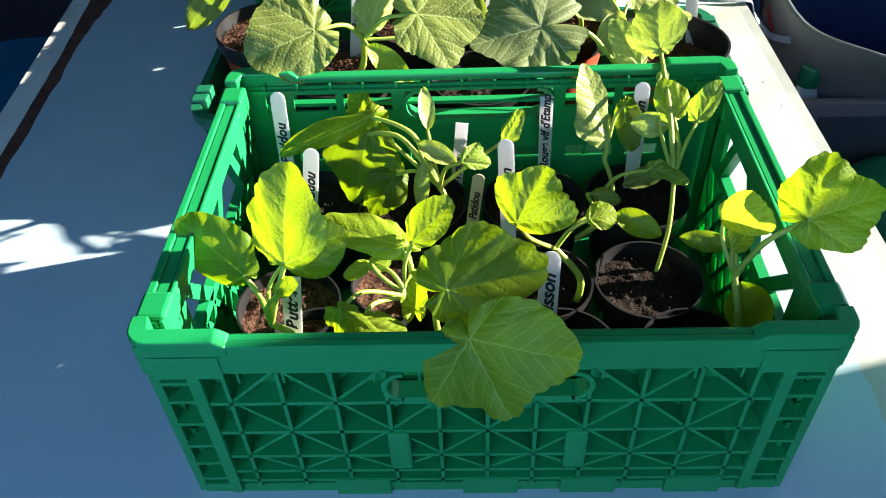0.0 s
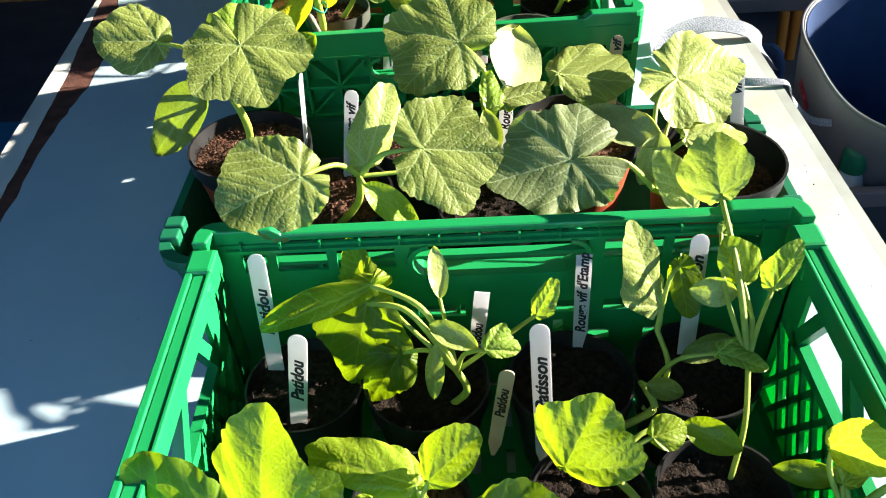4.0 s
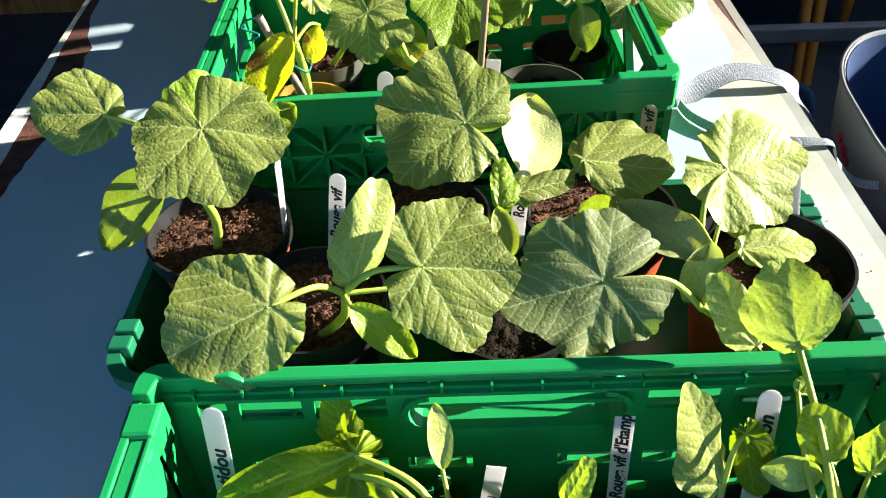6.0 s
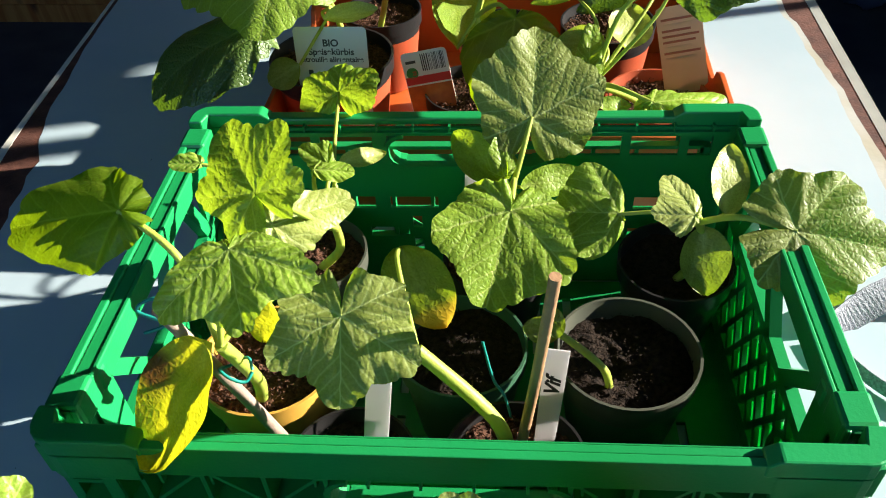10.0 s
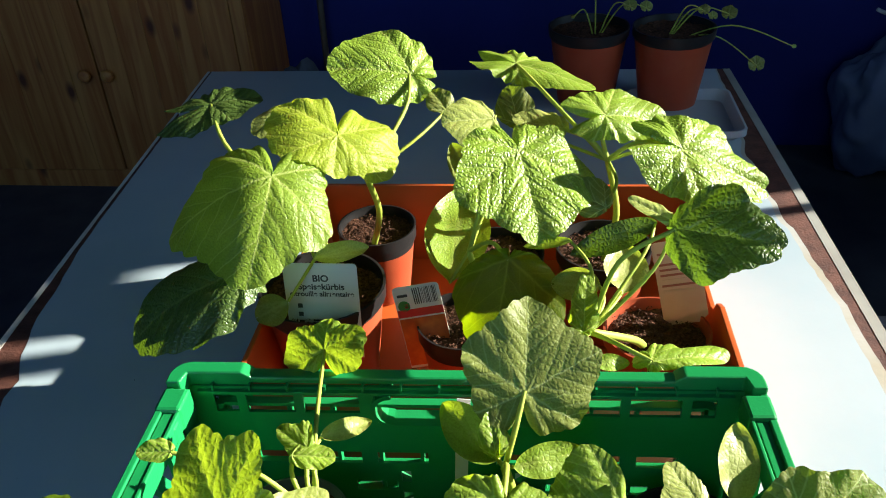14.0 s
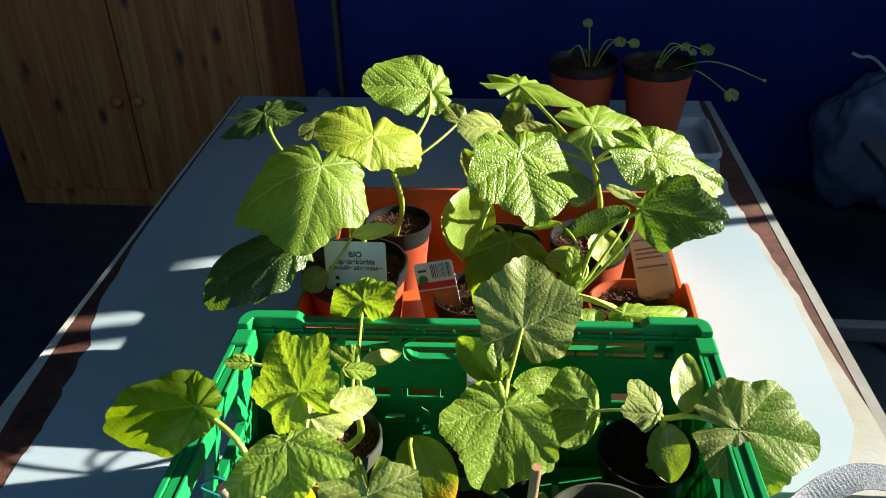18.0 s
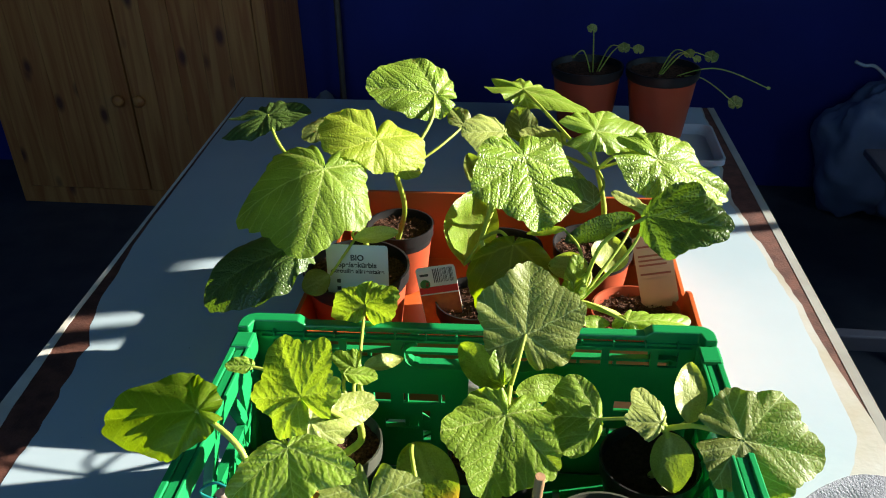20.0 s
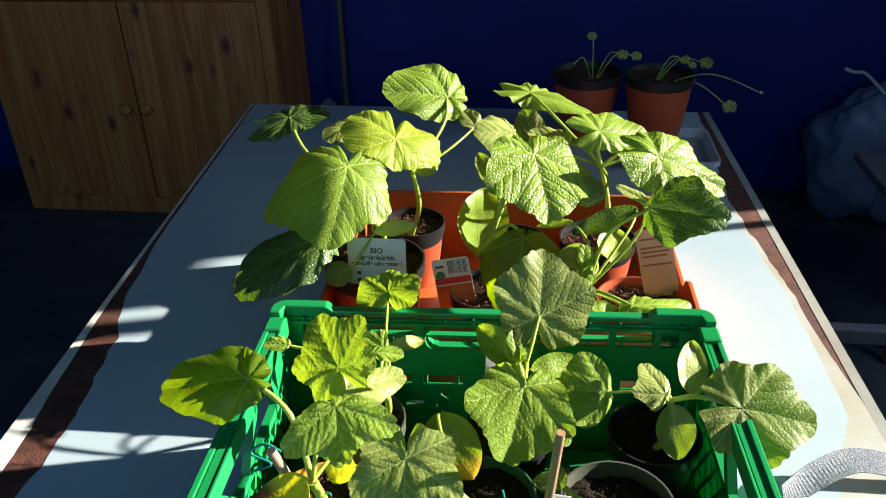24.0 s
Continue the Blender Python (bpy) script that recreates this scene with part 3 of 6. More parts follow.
pot(0.095, 0.960, 0.850, 0.050, 0.092, M_BLACK, M_BLACK, BLACK_POT, 47, soil=M_DARKSHADESOIL)
pot(-0.06, 0.955, 0.852, 0.048, 0.094, M_BLACK, M_BLACK, BLACK_POT, 48)
# in the orange box
pot(-0.262, 1.228, 0.893, 0.070, 0.136, M_RED, M_BLACK, RED_POT, 61)
pot(-0.236, 1.404, 0.862, 0.051, 0.105, M_RED, M_BLACK, RED_POT, 62)
pot(-0.105, 1.205, 0.868, 0.050, 0.110, M_RED, M_BLACK, RED_POT, 63)
pot(0.100, 1.212, 0.858, 0.056, 0.100, M_RED, M_RED, "red-brown plastic pot filled with coarse soil", 64)
pot(0.050, 1.340, 0.880, 0.056, 0.122, M_RED, M_BLACK, RED_POT, 65)
pot(-0.075, 1.335, 0.870, 0.056, 0.112, M_BLACK, M_BLACK, BLACK_POT, 66)
# at the far end of the table
pot(0.222, 2.075, 0.902, 0.078, 0.150, M_RED, M_BLACK, "large red-brown plastic pot with a dark rim in the shade", 71, n_crumb=60)
pot(0.062, 2.085, 0.902, 0.078, 0.150, M_RED, M_BLACK, "large red-brown plastic pot with a dark rim in the shade", 72, n_crumb=60)


# ---- plants ----
def leaf_material(name, top, vein, through, mix=0.35, rough=0.45, spot=None, relief=1.0, spec=0.28, sheen=0.0):
    m = bpy.data.materials.new(name)
    m.use_nodes = True
    n, l = m.node_tree.nodes, m.node_tree.links
    b = n["Principled BSDF"]
    b.inputs["Roughness"].default_value = rough
    b.inputs["Specular IOR Level"].default_value = spec
    b.inputs["Sheen Weight"].default_value, b.inputs["Sheen Roughness"].default_value = sheen, 0.4
    tc = n.new("ShaderNodeTexCoord")

    def calc(op, p, q=None, r=None):
        nd = n.new("ShaderNodeMath")
        nd.operation = op
        for i, v in enumerate((p, q, r)):
            if v is None:
                continue
            if isinstance(v, (int, float)):
                nd.inputs[i].default_value = v
            else:
                l.new(v, nd.inputs[i])
        return nd.outputs[0]

    def step(v, lo, hi, out0=0.0, out1=1.0):
        nd = n.new("ShaderNodeMapRange")
        nd.interpolation_type = "SMOOTHSTEP"
        for key, q in (("From Min", lo), ("From Max", hi), ("To Min", out0), ("To Max", out1)):
            if isinstance(q, (int, float)):
                nd.inputs[key].default_value = q
            else:
                l.new(q, nd.inputs[key])
        l.new(v, nd.inputs["Value"])
        return nd.outputs[0]

    def grain(scale, detail=4):
        t = n.new("ShaderNodeTexNoise")
        t.inputs["Scale"].default_value, t.inputs["Detail"].default_value = scale, detail
        l.new(tc.outputs["Object"], t.inputs["Vector"])
        return t

    def carried(key):
        nd = n.new("ShaderNodeAttribute")
        nd.attribute_name = key
        return nd.outputs["Fac"]

    def blend(fac, c1, c2, kind="MIX"):
        nd = n.new("ShaderNodeMixRGB")
        nd.blend_type = kind
        for i, v in enumerate((fac, c1, c2)):
            if isinstance(v, tuple):
                nd.inputs[i].default_value = (*v, 1)
            elif isinstance(v, float):
                nd.inputs[i].default_value = v
            else:
                l.new(v, nd.inputs[i])
        return nd.outputs[0]

    def ramp(v, lo, hi, c1, c2):
        nd = n.new("ShaderNodeValToRGB")
        e0, e1 = nd.color_ramp.elements
        e0.position, e1.position, e0.color, e1.color = lo, hi, (*c1, 1), (*c2, 1)
        l.new(v, nd.inputs[0])
        return nd.outputs[0]

    # veins: five main ones from the stalk, with slanting side veins, a little wavy
    wob = n.new("ShaderNodeVectorMath")
    wob.operation = "MULTIPLY_ADD"
    wob.inputs[1].default_value = (0.005, 0.005, 0.0)
    l.new(grain(55, 2).outputs["Color"], wob.inputs[0])
    l.new(tc.outputs["Object"], wob.inputs[2])
    mid = n.new("ShaderNodeVectorMath")
    mid.operation = "SUBTRACT"
    mid.inputs[1].default_value = (0.0025, 0.0025, 0.0)
    l.new(wob.outputs[0], mid.inputs[0])
    xyz = n.new("ShaderNodeSeparateXYZ")
    l.new(mid.outputs[0], xyz.inputs[0])
    size, broad, edge = carried("size"), carried("broad"), carried("vein")
    th = calc("ARCTAN2", xyz.outputs[0], xyz.outputs[1])
    rad = calc("SQRT", calc("ADD", calc("MULTIPLY", xyz.outputs[0], xyz.outputs[0]), calc("MULTIPLY", xyz.outputs[1], xyz.outputs[1])))
    k = calc("MINIMUM", calc("MAXIMUM", calc("ROUND", calc("DIVIDE", th, 1.02)), -2.0), 2.0)
    a = calc("SUBTRACT", th, calc("MULTIPLY", k, 1.02))
    s = calc("MULTIPLY", rad, calc("COSINE", a))
    t = calc("MULTIPLY", rad, calc("ABSOLUTE", calc("SINE", a)))
    thick = calc("MULTIPLY", size, calc("MULTIPLY_ADD", calc("DIVIDE", rad, size), -0.010, 0.0235))
    main = step(t, 0.0, calc("MAXIMUM", thick, 0.0005), 1.0, 0.0)
    shift = calc("MULTIPLY_ADD", k, 0.37, calc("MULTIPLY", calc("SIGN", a), 0.21))
    w = calc("MULTIPLY_ADD", t, -1.1, s)
    pitch = calc("MULTIPLY", size, 0.19)
    u = calc("MULTIPLY", calc("ABSOLUTE", calc("SUBTRACT", calc("FRACT", calc("ADD", calc("DIVIDE", w, pitch), shift)), 0.5)), calc("MULTIPLY", pitch, 0.67))
    side = step(u, 0.0, 0.0010, 1.0, 0.0)
    vo = n.new("ShaderNodeTexVoronoi")
    vo.feature = "DISTANCE_TO_EDGE"
    vo.inputs["Scale"].default_value = 240
    l.new(mid.outputs[0], vo.inputs["Vector"])
    net = vo.outputs["Distance"]
    fine = grain(900, 3).outputs["Fac"]
    high = calc("MULTIPLY", broad, calc("ADD", calc("MULTIPLY", step(t, 0.0, calc("MULTIPLY", size, 0.10)), 0.0005), calc("MULTIPLY", step(u, 0.0, 0.0030), 0.00036)))
    high = calc("ADD", high, calc("ADD", calc("MULTIPLY", step(net, 0.0, 0.35), 0.00026), calc("MULTIPLY", fine, 0.00016)))
    high = calc("ADD", high, calc("MULTIPLY", grain(130, 2).outputs["Fac"], 0.00020))
    bp = n.new("ShaderNodeBump")
    bp.inputs["Strength"].default_value, bp.inputs["Distance"].default_value = 1.0, 1.0
    l.new(calc("MULTIPLY", high, relief), bp.inputs["Height"])
    l.new(bp.outputs[0], b.inputs["Normal"])
    # colour
    lines = calc("MAXIMUM", calc("MULTIPLY", broad, calc("MAXIMUM", calc("MULTIPLY", main, 0.85), calc("MULTIPLY", side, 0.46))), edge)
    hs = n.new("ShaderNodeHueSaturation")
    oi = n.new("ShaderNodeObjectInfo")
    l.new(step(oi.outputs["Random"], 0.0, 1.0, 0.86, 1.14), hs.inputs["Value"])
    l.new(ramp(grain(38, 5).outputs["Fac"], 0.3, 0.72, tuple(c * 0.78 for c in top), tuple(c * 1.2 for c in top)), hs.inputs["Color"])
    col = blend(1.0, hs.outputs[0], ramp(grain(620).outputs["Fac"], 0.36, 0.66, (0.74, 0.77, 0.70), (1.2, 1.18, 1.22)), "MULTIPLY")
    # creases of the net darkened in the colour, as their shading
    col = blend(step(net, 0.0, 0.07, 0.30, 0.0), col, tuple(c * 0.5 for c in top))
    glow = ramp(calc("MAXIMUM", lines, step(net, 0.0, 0.09, 0.35, 0.0)), 0.0, 0.9, (0.80, 0.80, 0.80), (1.08, 1.04, 1.5))
    glow = blend(0.9, glow, ramp(grain(45, 4).outputs["Fac"], 0.3, 0.7, (0.70, 0.78, 0.6), (1.0, 1.0, 1.0)), "MULTIPLY")
    thru = blend(1.0, through, glow, "MULTIPLY")
    if spot:
        mark = carried("mark")
        col = blend(mark, col, spot)
        thru = blend(mark, thru, spot)
    l.new(blend(lines, col, vein), b.inputs["Base Color"])
    tr = n.new("ShaderNodeBsdfTranslucent")
    l.new(thru, tr.inputs["Color"])
    l.new(bp.outputs[0], tr.inputs["Normal"])
    mx = n.new("ShaderNodeMixShader")
    mx.inputs[0].default_value = mix
    l.new(b.outputs[0], mx.inputs[1])
    l.new(tr.outputs[0], mx.inputs[2])
    l.new(mx.outputs[0], n["Material Output"].inputs["Surface"])
    return m


# light put into the tones: pale, silvery for sunlit leaves; deep, grey for shaded
LEAF = [
    leaf_material("leaf green", (0.225, 0.263, 0.060), (0.48, 0.55, 0.20), (0.40, 0.54, 0.022), 0.38, 0.48, relief=0.75),
    leaf_material("leaf light green", (0.27, 0.41, 0.045), (0.51, 0.60, 0.16), (0.57, 0.75, 0.025), 0.43, 0.40, relief=0.9, spec=0.35),
    leaf_material("leaf young green", (0.37, 0.47, 0.040), (0.58, 0.64, 0.12), (0.69, 0.82, 0.025), 0.47, relief=0.9),
    leaf_material("leaf pale sunlit green", (0.405, 0.46, 0.115), (0.56, 0.62, 0.24), (0.58, 0.70, 0.05), 0.36, 0.42, relief=0.6, spec=0.4),
    leaf_material("leaf silvery sunlit green", (0.46, 0.50, 0.20), (0.60, 0.63, 0.32), (0.56, 0.63, 0.07), 0.32, 0.42, relief=0.45, spec=0.4),
    leaf_material("leaf yellowed", (0.66, 0.60, 0.04), (0.70, 0.68, 0.12), (1.0, 0.90, 0.02), 0.48, 0.42, (0.20, 0.09, 0.02)),
    leaf_material("leaf with yellow end", (0.21, 0.28, 0.045), (0.40, 0.45, 0.13), (0.40, 0.52, 0.02), 0.4, 0.45, (0.62, 0.40, 0.03)),
    leaf_material("leaf shaded grey green", (0.20, 0.237, 0.088), (0.45, 0.51, 0.26), (0.34, 0.47, 0.035), 0.30, 0.55, relief=0.5),
    leaf_material("leaf shaded deep green", (0.080, 0.14, 0.026), (0.18, 0.25, 0.07), (0.19, 0.32, 0.014), 0.33, 0.36, relief=1.8, spec=0.6),
    leaf_material("leaf glossy crinkled", (0.235, 0.365, 0.040), (0.48, 0.57, 0.15), (0.48, 0.64, 0.025), 0.36, 0.32, relief=2.0, spec=0.55),
    leaf_material("leaf thin green", (0.27, 0.375, 0.022), (0.46, 0.53, 0.08), (0.50, 0.64, 0.008), 0.48, 0.40, relief=0.55),
    leaf_material("leaf thin shaded green", (0.13, 0.205, 0.012), (0.24, 0.33, 0.04), (0.37, 0.52, 0.004), 0.55, 0.42, relief=0.35),
]
M_STEM = material("plant stem", (0.36, 0.46, 0.06), 0.5, (0.48, 0.55, 0.09), 60.0, 0.2, 500, trans=0.25)
LEAF_NO = [0]


def along(p, segs):
    """The nearest distance of points to a set of segments, and how thick the nearest one is."""
    best, thick = np.full(len(p), 9.0), np.ones(len(p))
    for a_, b_, t0, t1 in segs:
        a_, b_ = np.array(a_), np.array(b_)
        d = b_ - a_
        k = np.clip(((p - a_) @ d) / (d @ d + 1e-12), 0, 1)
        dist = np.linalg.norm(p - a_ - k[:, None] * d, axis=1)
        nearer = dist < best
        best = np.where(nearer, dist, best)
        thick = np.where(nearer, t0 + (t1 - t0) * k, thick)
    return best, thick


def blade_mesh(kind, L, W, back, off, rng, bend=None, notch=0.0):
    ph = [rng.uniform(0, 6.28) for _ in range(8)]
    if kind == "c":
        segs = []
        nu, nv = 26, 15
        u = np.linspace(0.0, 1.0, nu)
        prof = np.sin(np.pi * u ** 0.85) ** 0.62 * (0.88 + 0.12 * u)
        prof[0], prof[-1] = 0.06, 0.02
        v = np.linspace(-1, 1, nv)
        U, V = np.meshgrid(u, v, indexing="ij")
        x = V * (W * prof)[:, None]
        y = U * L
        p = np.stack([x.ravel(), y.ravel()], 1)
        faces = [(i * nv + j, i * nv + j + 1, (i + 1) * nv + j + 1, (i + 1) * nv + j) for i in range(nu - 1) for j in range(nv - 1)]
        segs.append(((0, 0), (0, L * 0.95), 1.0, 0.3))
        for s in (-1, 1):
            segs.append(((0, 0.03 * L), (s * W * 0.55, 0.75 * L), 0.7, 0.2))
            segs.append(((0, 0.35 * L), (s * W * 0.6, 0.85 * L), 0.5, 0.15))
        rr = np.clip(np.abs(V.ravel()), 0, 1)
        ang = V.ravel() * 2 + U.ravel() * 3
    else:
        nr, ns = 30, 240
        th = np.linspace(-np.pi, np.pi, ns + 1)
        yc, ay, ax_ = L * (1 - back) / 2, L * (1 + back) / 2, W
        xc = np.clip(-off, -0.45, 0.45) * W
        sx, sy = np.sin(th), np.cos(th)
        A_ = (sx / ax_) ** 2 + (sy / ay) ** 2
        B_ = -2 * (sx * xc / ax_ ** 2 + sy * yc / ay ** 2)
        C_ = (xc / ax_) ** 2 + (yc / ay) ** 2 - 1
        R = (-B_ + np.sqrt(np.maximum(B_ ** 2 - 4 * A_ * C_, 1e-9))) / (2 * A_)
        lobes = {"s": 0.12, "p": 0.075, "y": 0.05}.get(kind, 0.038)
        R = R * (1 + lobes * np.cos(6.16 * th) * np.exp(-(th / 2.9) ** 4) + 0.022 * np.sin(2 * th + ph[4]) + 0.016 * np.sin(3 * th + ph[0]) + 0.010 * np.sin(7 * th + ph[1]))
        teeth = {"s": 0.066, "p": 0.046, "y": 0.04}.get(kind, 0.026)
        saw = np.abs(np.sin(14 * th + 1.1 * np.sin(3 * th + ph[2]) + 0.8 * np.sin(7 * th + ph[3]))) ** 0.8
        R = R * (1 + teeth * (saw - 0.5) * (0.75 + 0.4 * np.sin(5 * th + ph[5])) + 0.005 * np.sin(43 * th + ph[3]))
        cut = notch if notch else rng.uniform(0.26, 0.42)
        gap = np.abs(th) > np.pi - cut
        R = np.where(gap, R * (0.12 + 0.88 * ((np.pi - np.abs(th)) / cut) ** 0.75), R)
        s = np.linspace(0, 1, nr) ** 0.9
        rad = s[:, None] * R[None, :]
        x, y = rad * sx[None, :], rad * sy[None, :]
        p = np.stack([x.ravel(), y.ravel()], 1)
        n1 = ns + 1
        faces = [(i * n1 + j, (i + 1) * n1 + j, (i + 1) * n1 + j + 1, i * n1 + j + 1) for i in range(nr - 1) for j in range(ns)]
        rr = np.repeat(s, n1)
        ang = np.tile(th, nr)
    size = max(L, W)
    k = (size / 0.06) ** 0.5
    droop = rng.uniform(0.06, 0.15)
    wave = rng.uniform(0.030, 0.055)
    px, py = p[:, 0] / size, p[:, 1] / size
    soft = np.sin(3.1 * px + 1.3 * np.sin(2.3 * py + ph[1]) + ph[5]) * np.sin(2.7 * py + 1.1 * np.sin(2.9 * px + ph[2]) + ph[6])
    crisp = np.sin(8.3 * px + 1.7 * np.sin(5.1 * py + ph[3]) + ph[0]) * np.sin(7.1 * py + 1.5 * np.sin(6.3 * px + ph[4]) + ph[7])
    if kind == "c":
        best, thick = along(p, segs)
        vein = 0.55 * np.exp(-(best / np.maximum(0.0011, 0.0009 * (0.6 + 5.0 * size) * thick)) ** 2) * np.clip(0.35 + 0.6 * thick, 0, 1)
        t = np.clip(p[:, 1] / L, 0, 1)
        z = W * 0.22 * rr ** 2 - L * 0.10 * t ** 2 + 0.03 * W * np.sin(ang + ph[7]) + 0.0008 * k * (1 - np.exp(-(best / 0.004) ** 2)) + 0.02 * size * crisp
    else:
        vein = np.zeros(len(p))
        # the blade sinks a little along its five main veins
        near = np.abs(ang - 1.02 * np.clip(np.round(ang / 1.02), -2, 2)) * rr
        z = 0.0016 * k * (1 - np.exp(-(near / 0.16) ** 1.5))
        if kind == "y":
            z = z + 0.55 * np.abs(p[:, 0]) + 0.12 * size * rr ** 2 * np.sin(4 * ang + ph[7])
        else:
            z = z - droop * size * rr ** 2 + wave * size * rr ** 2 * np.sin(3 * ang + ph[7]) + 0.06 * np.abs(p[:, 0])
        z = z + size * rr * (0.055 * soft + 0.009 * crisp) + 0.026 * size * rr ** 4 * np.sin(11 * ang + 2 * np.sin(2 * ang + ph[3]) + ph[0])
    if bend:
        # how far the two sides, the tip and the base hang down, as shares of the blade's size
        left, right, tip_, base_ = bend
        z = z - size * (left * np.clip(-px, 0, 2) ** 2 + right * np.clip(px, 0, 2) ** 2 + tip_ * np.clip(py, 0, 2) ** 2 + base_ * np.clip(-py, 0, 2) ** 2)
    me = bpy.data.meshes.new("blade")
    me.from_pydata(np.column_stack([p, z]).tolist(), [], faces)
    for key, val in (("vein", vein), ("size", np.full(len(p), size)), ("broad", np.full(len(p), float(kind != "c")))):
        me.attributes.new(key, "FLOAT", "POINT").data.foreach_set("value", val.astype(np.float32))
    me.polygons.foreach_set("use_smooth", [True] * len(me.polygons))
    return me


def tube(name, pts, r0, r1, mat, parent, sides=8):
    """A round stalk along a smooth line through points given in the parent's space."""
    ctrl = [Vector(p) for p in pts]
    line = []
    for i in range(len(ctrl) - 1):
        p0, p1, p2, p3 = ctrl[max(i - 1, 0)], ctrl[i], ctrl[i + 1], ctrl[min(i + 2, len(ctrl) - 1)]
        for k in range(7 if i < len(ctrl) - 2 else 8):
            t = k / 7
            line.append(0.5 * (2 * p1 + (p2 - p0) * t + (2 * p0 - 5 * p1 + 4 * p2 - p3) * t * t + (3 * p1 - p0 - 3 * p2 + p3) * t ** 3))
    bm = bmesh.new()
    rings = []
    for i, c in enumerate(line):
        d = (line[min(i + 1, len(line) - 1)] - line[max(i - 1, 0)]).normalized()
        s = d.cross(Vector((0.3, 0.2, 0.93))).normalized()
        u = d.cross(s)
        r = r0 + (r1 - r0) * i / (len(line) - 1)
        rings.append([bm.verts.new(c + (s * math.cos(2 * math.pi * k / sides) + u * math.sin(2 * math.pi * k / sides)) * r) for k in range(sides)])
    for a_, b_ in zip(rings, rings[1:]):
        for k in range(sides):
            bm.faces.new((a_[k], a_[(k + 1) % sides], b_[(k + 1) % sides], b_[k]))
    bm.faces.new(rings[0][::-1])
    bm.faces.new(rings[-1])
    return solid(name, bm, mat, parent, smooth=True)


def plant(base, node, label, thick=0.0033, bend=0.012):
    o = tagged(new("squash_seedling"), label, "seedling", "squash seedlings")
    o.location = base
    o["node"] = [node[i] - base[i] for i in range(3)]
    n_ = Vector(o["node"])
    mid = n_ * 0.5 + Vector((bend, -bend * 0.5, 0))
    tube("stem", [(0, 0, -0.012), mid, n_], thick, thick * 0.85, M_STEM, o)
    return o


def leaf(o, kind, at, tip, up, L, W, back, off, col, bend=None, notch=0.0):
    LEAF_NO[0] += 1
    rng = random.Random(LEAF_NO[0] * 17)
    me = blade_mesh(kind, L, W, back, off, rng, bend, notch)
    me.materials.append(LEAF[col])
    if col in (5, 6):
        co = np.zeros(len(me.vertices) * 3)
        me.vertices.foreach_get("co", co)
        co = co.reshape(-1, 3)
        if col == 5:
            mark = 2.2 * np.exp(-((np.abs(co[:, 0]) - 0.80 * W) / (0.30 * W)) ** 2 - ((co[:, 1] - 0.40 * L) / (0.12 * L)) ** 2) * (co[:, 0] > 0)
        else:
            mark = (co[:, 1] / L - 0.70) / 0.12
        me.attributes.new("mark", "FLOAT", "POINT").data.foreach_set("value", np.clip(mark, 0, 1).astype(np.float32))
    ob = new("cotyledon" if kind == "c" else "leaf", me)
    y = Vector(tip).normalized()
    z = Vector(up).normalized()
    x = y.cross(z).normalized()
    z = x.cross(y)
    m = Matrix((x, y, z)).transposed().to_4x4()
    place = Vector(at) - o.location
    m.translation = place
    ob.parent = o
    ob.matrix_local = m
    node = Vector(o["node"])
    gap = (place - node).length
    if gap > 0.012:
        r = 0.0021 if kind == "c" or L < 0.05 else 0.0027
        inner = place + y * (0.02 * L)
        side = node * 0.45 + place * 0.55 + Vector((0, 0, 0.10 * gap)) - y * (0.12 * gap)
        tube("leaf_stalk", [node, side, inner - z * 0.0012], r, r * 0.72, M_STEM, o)
    return ob


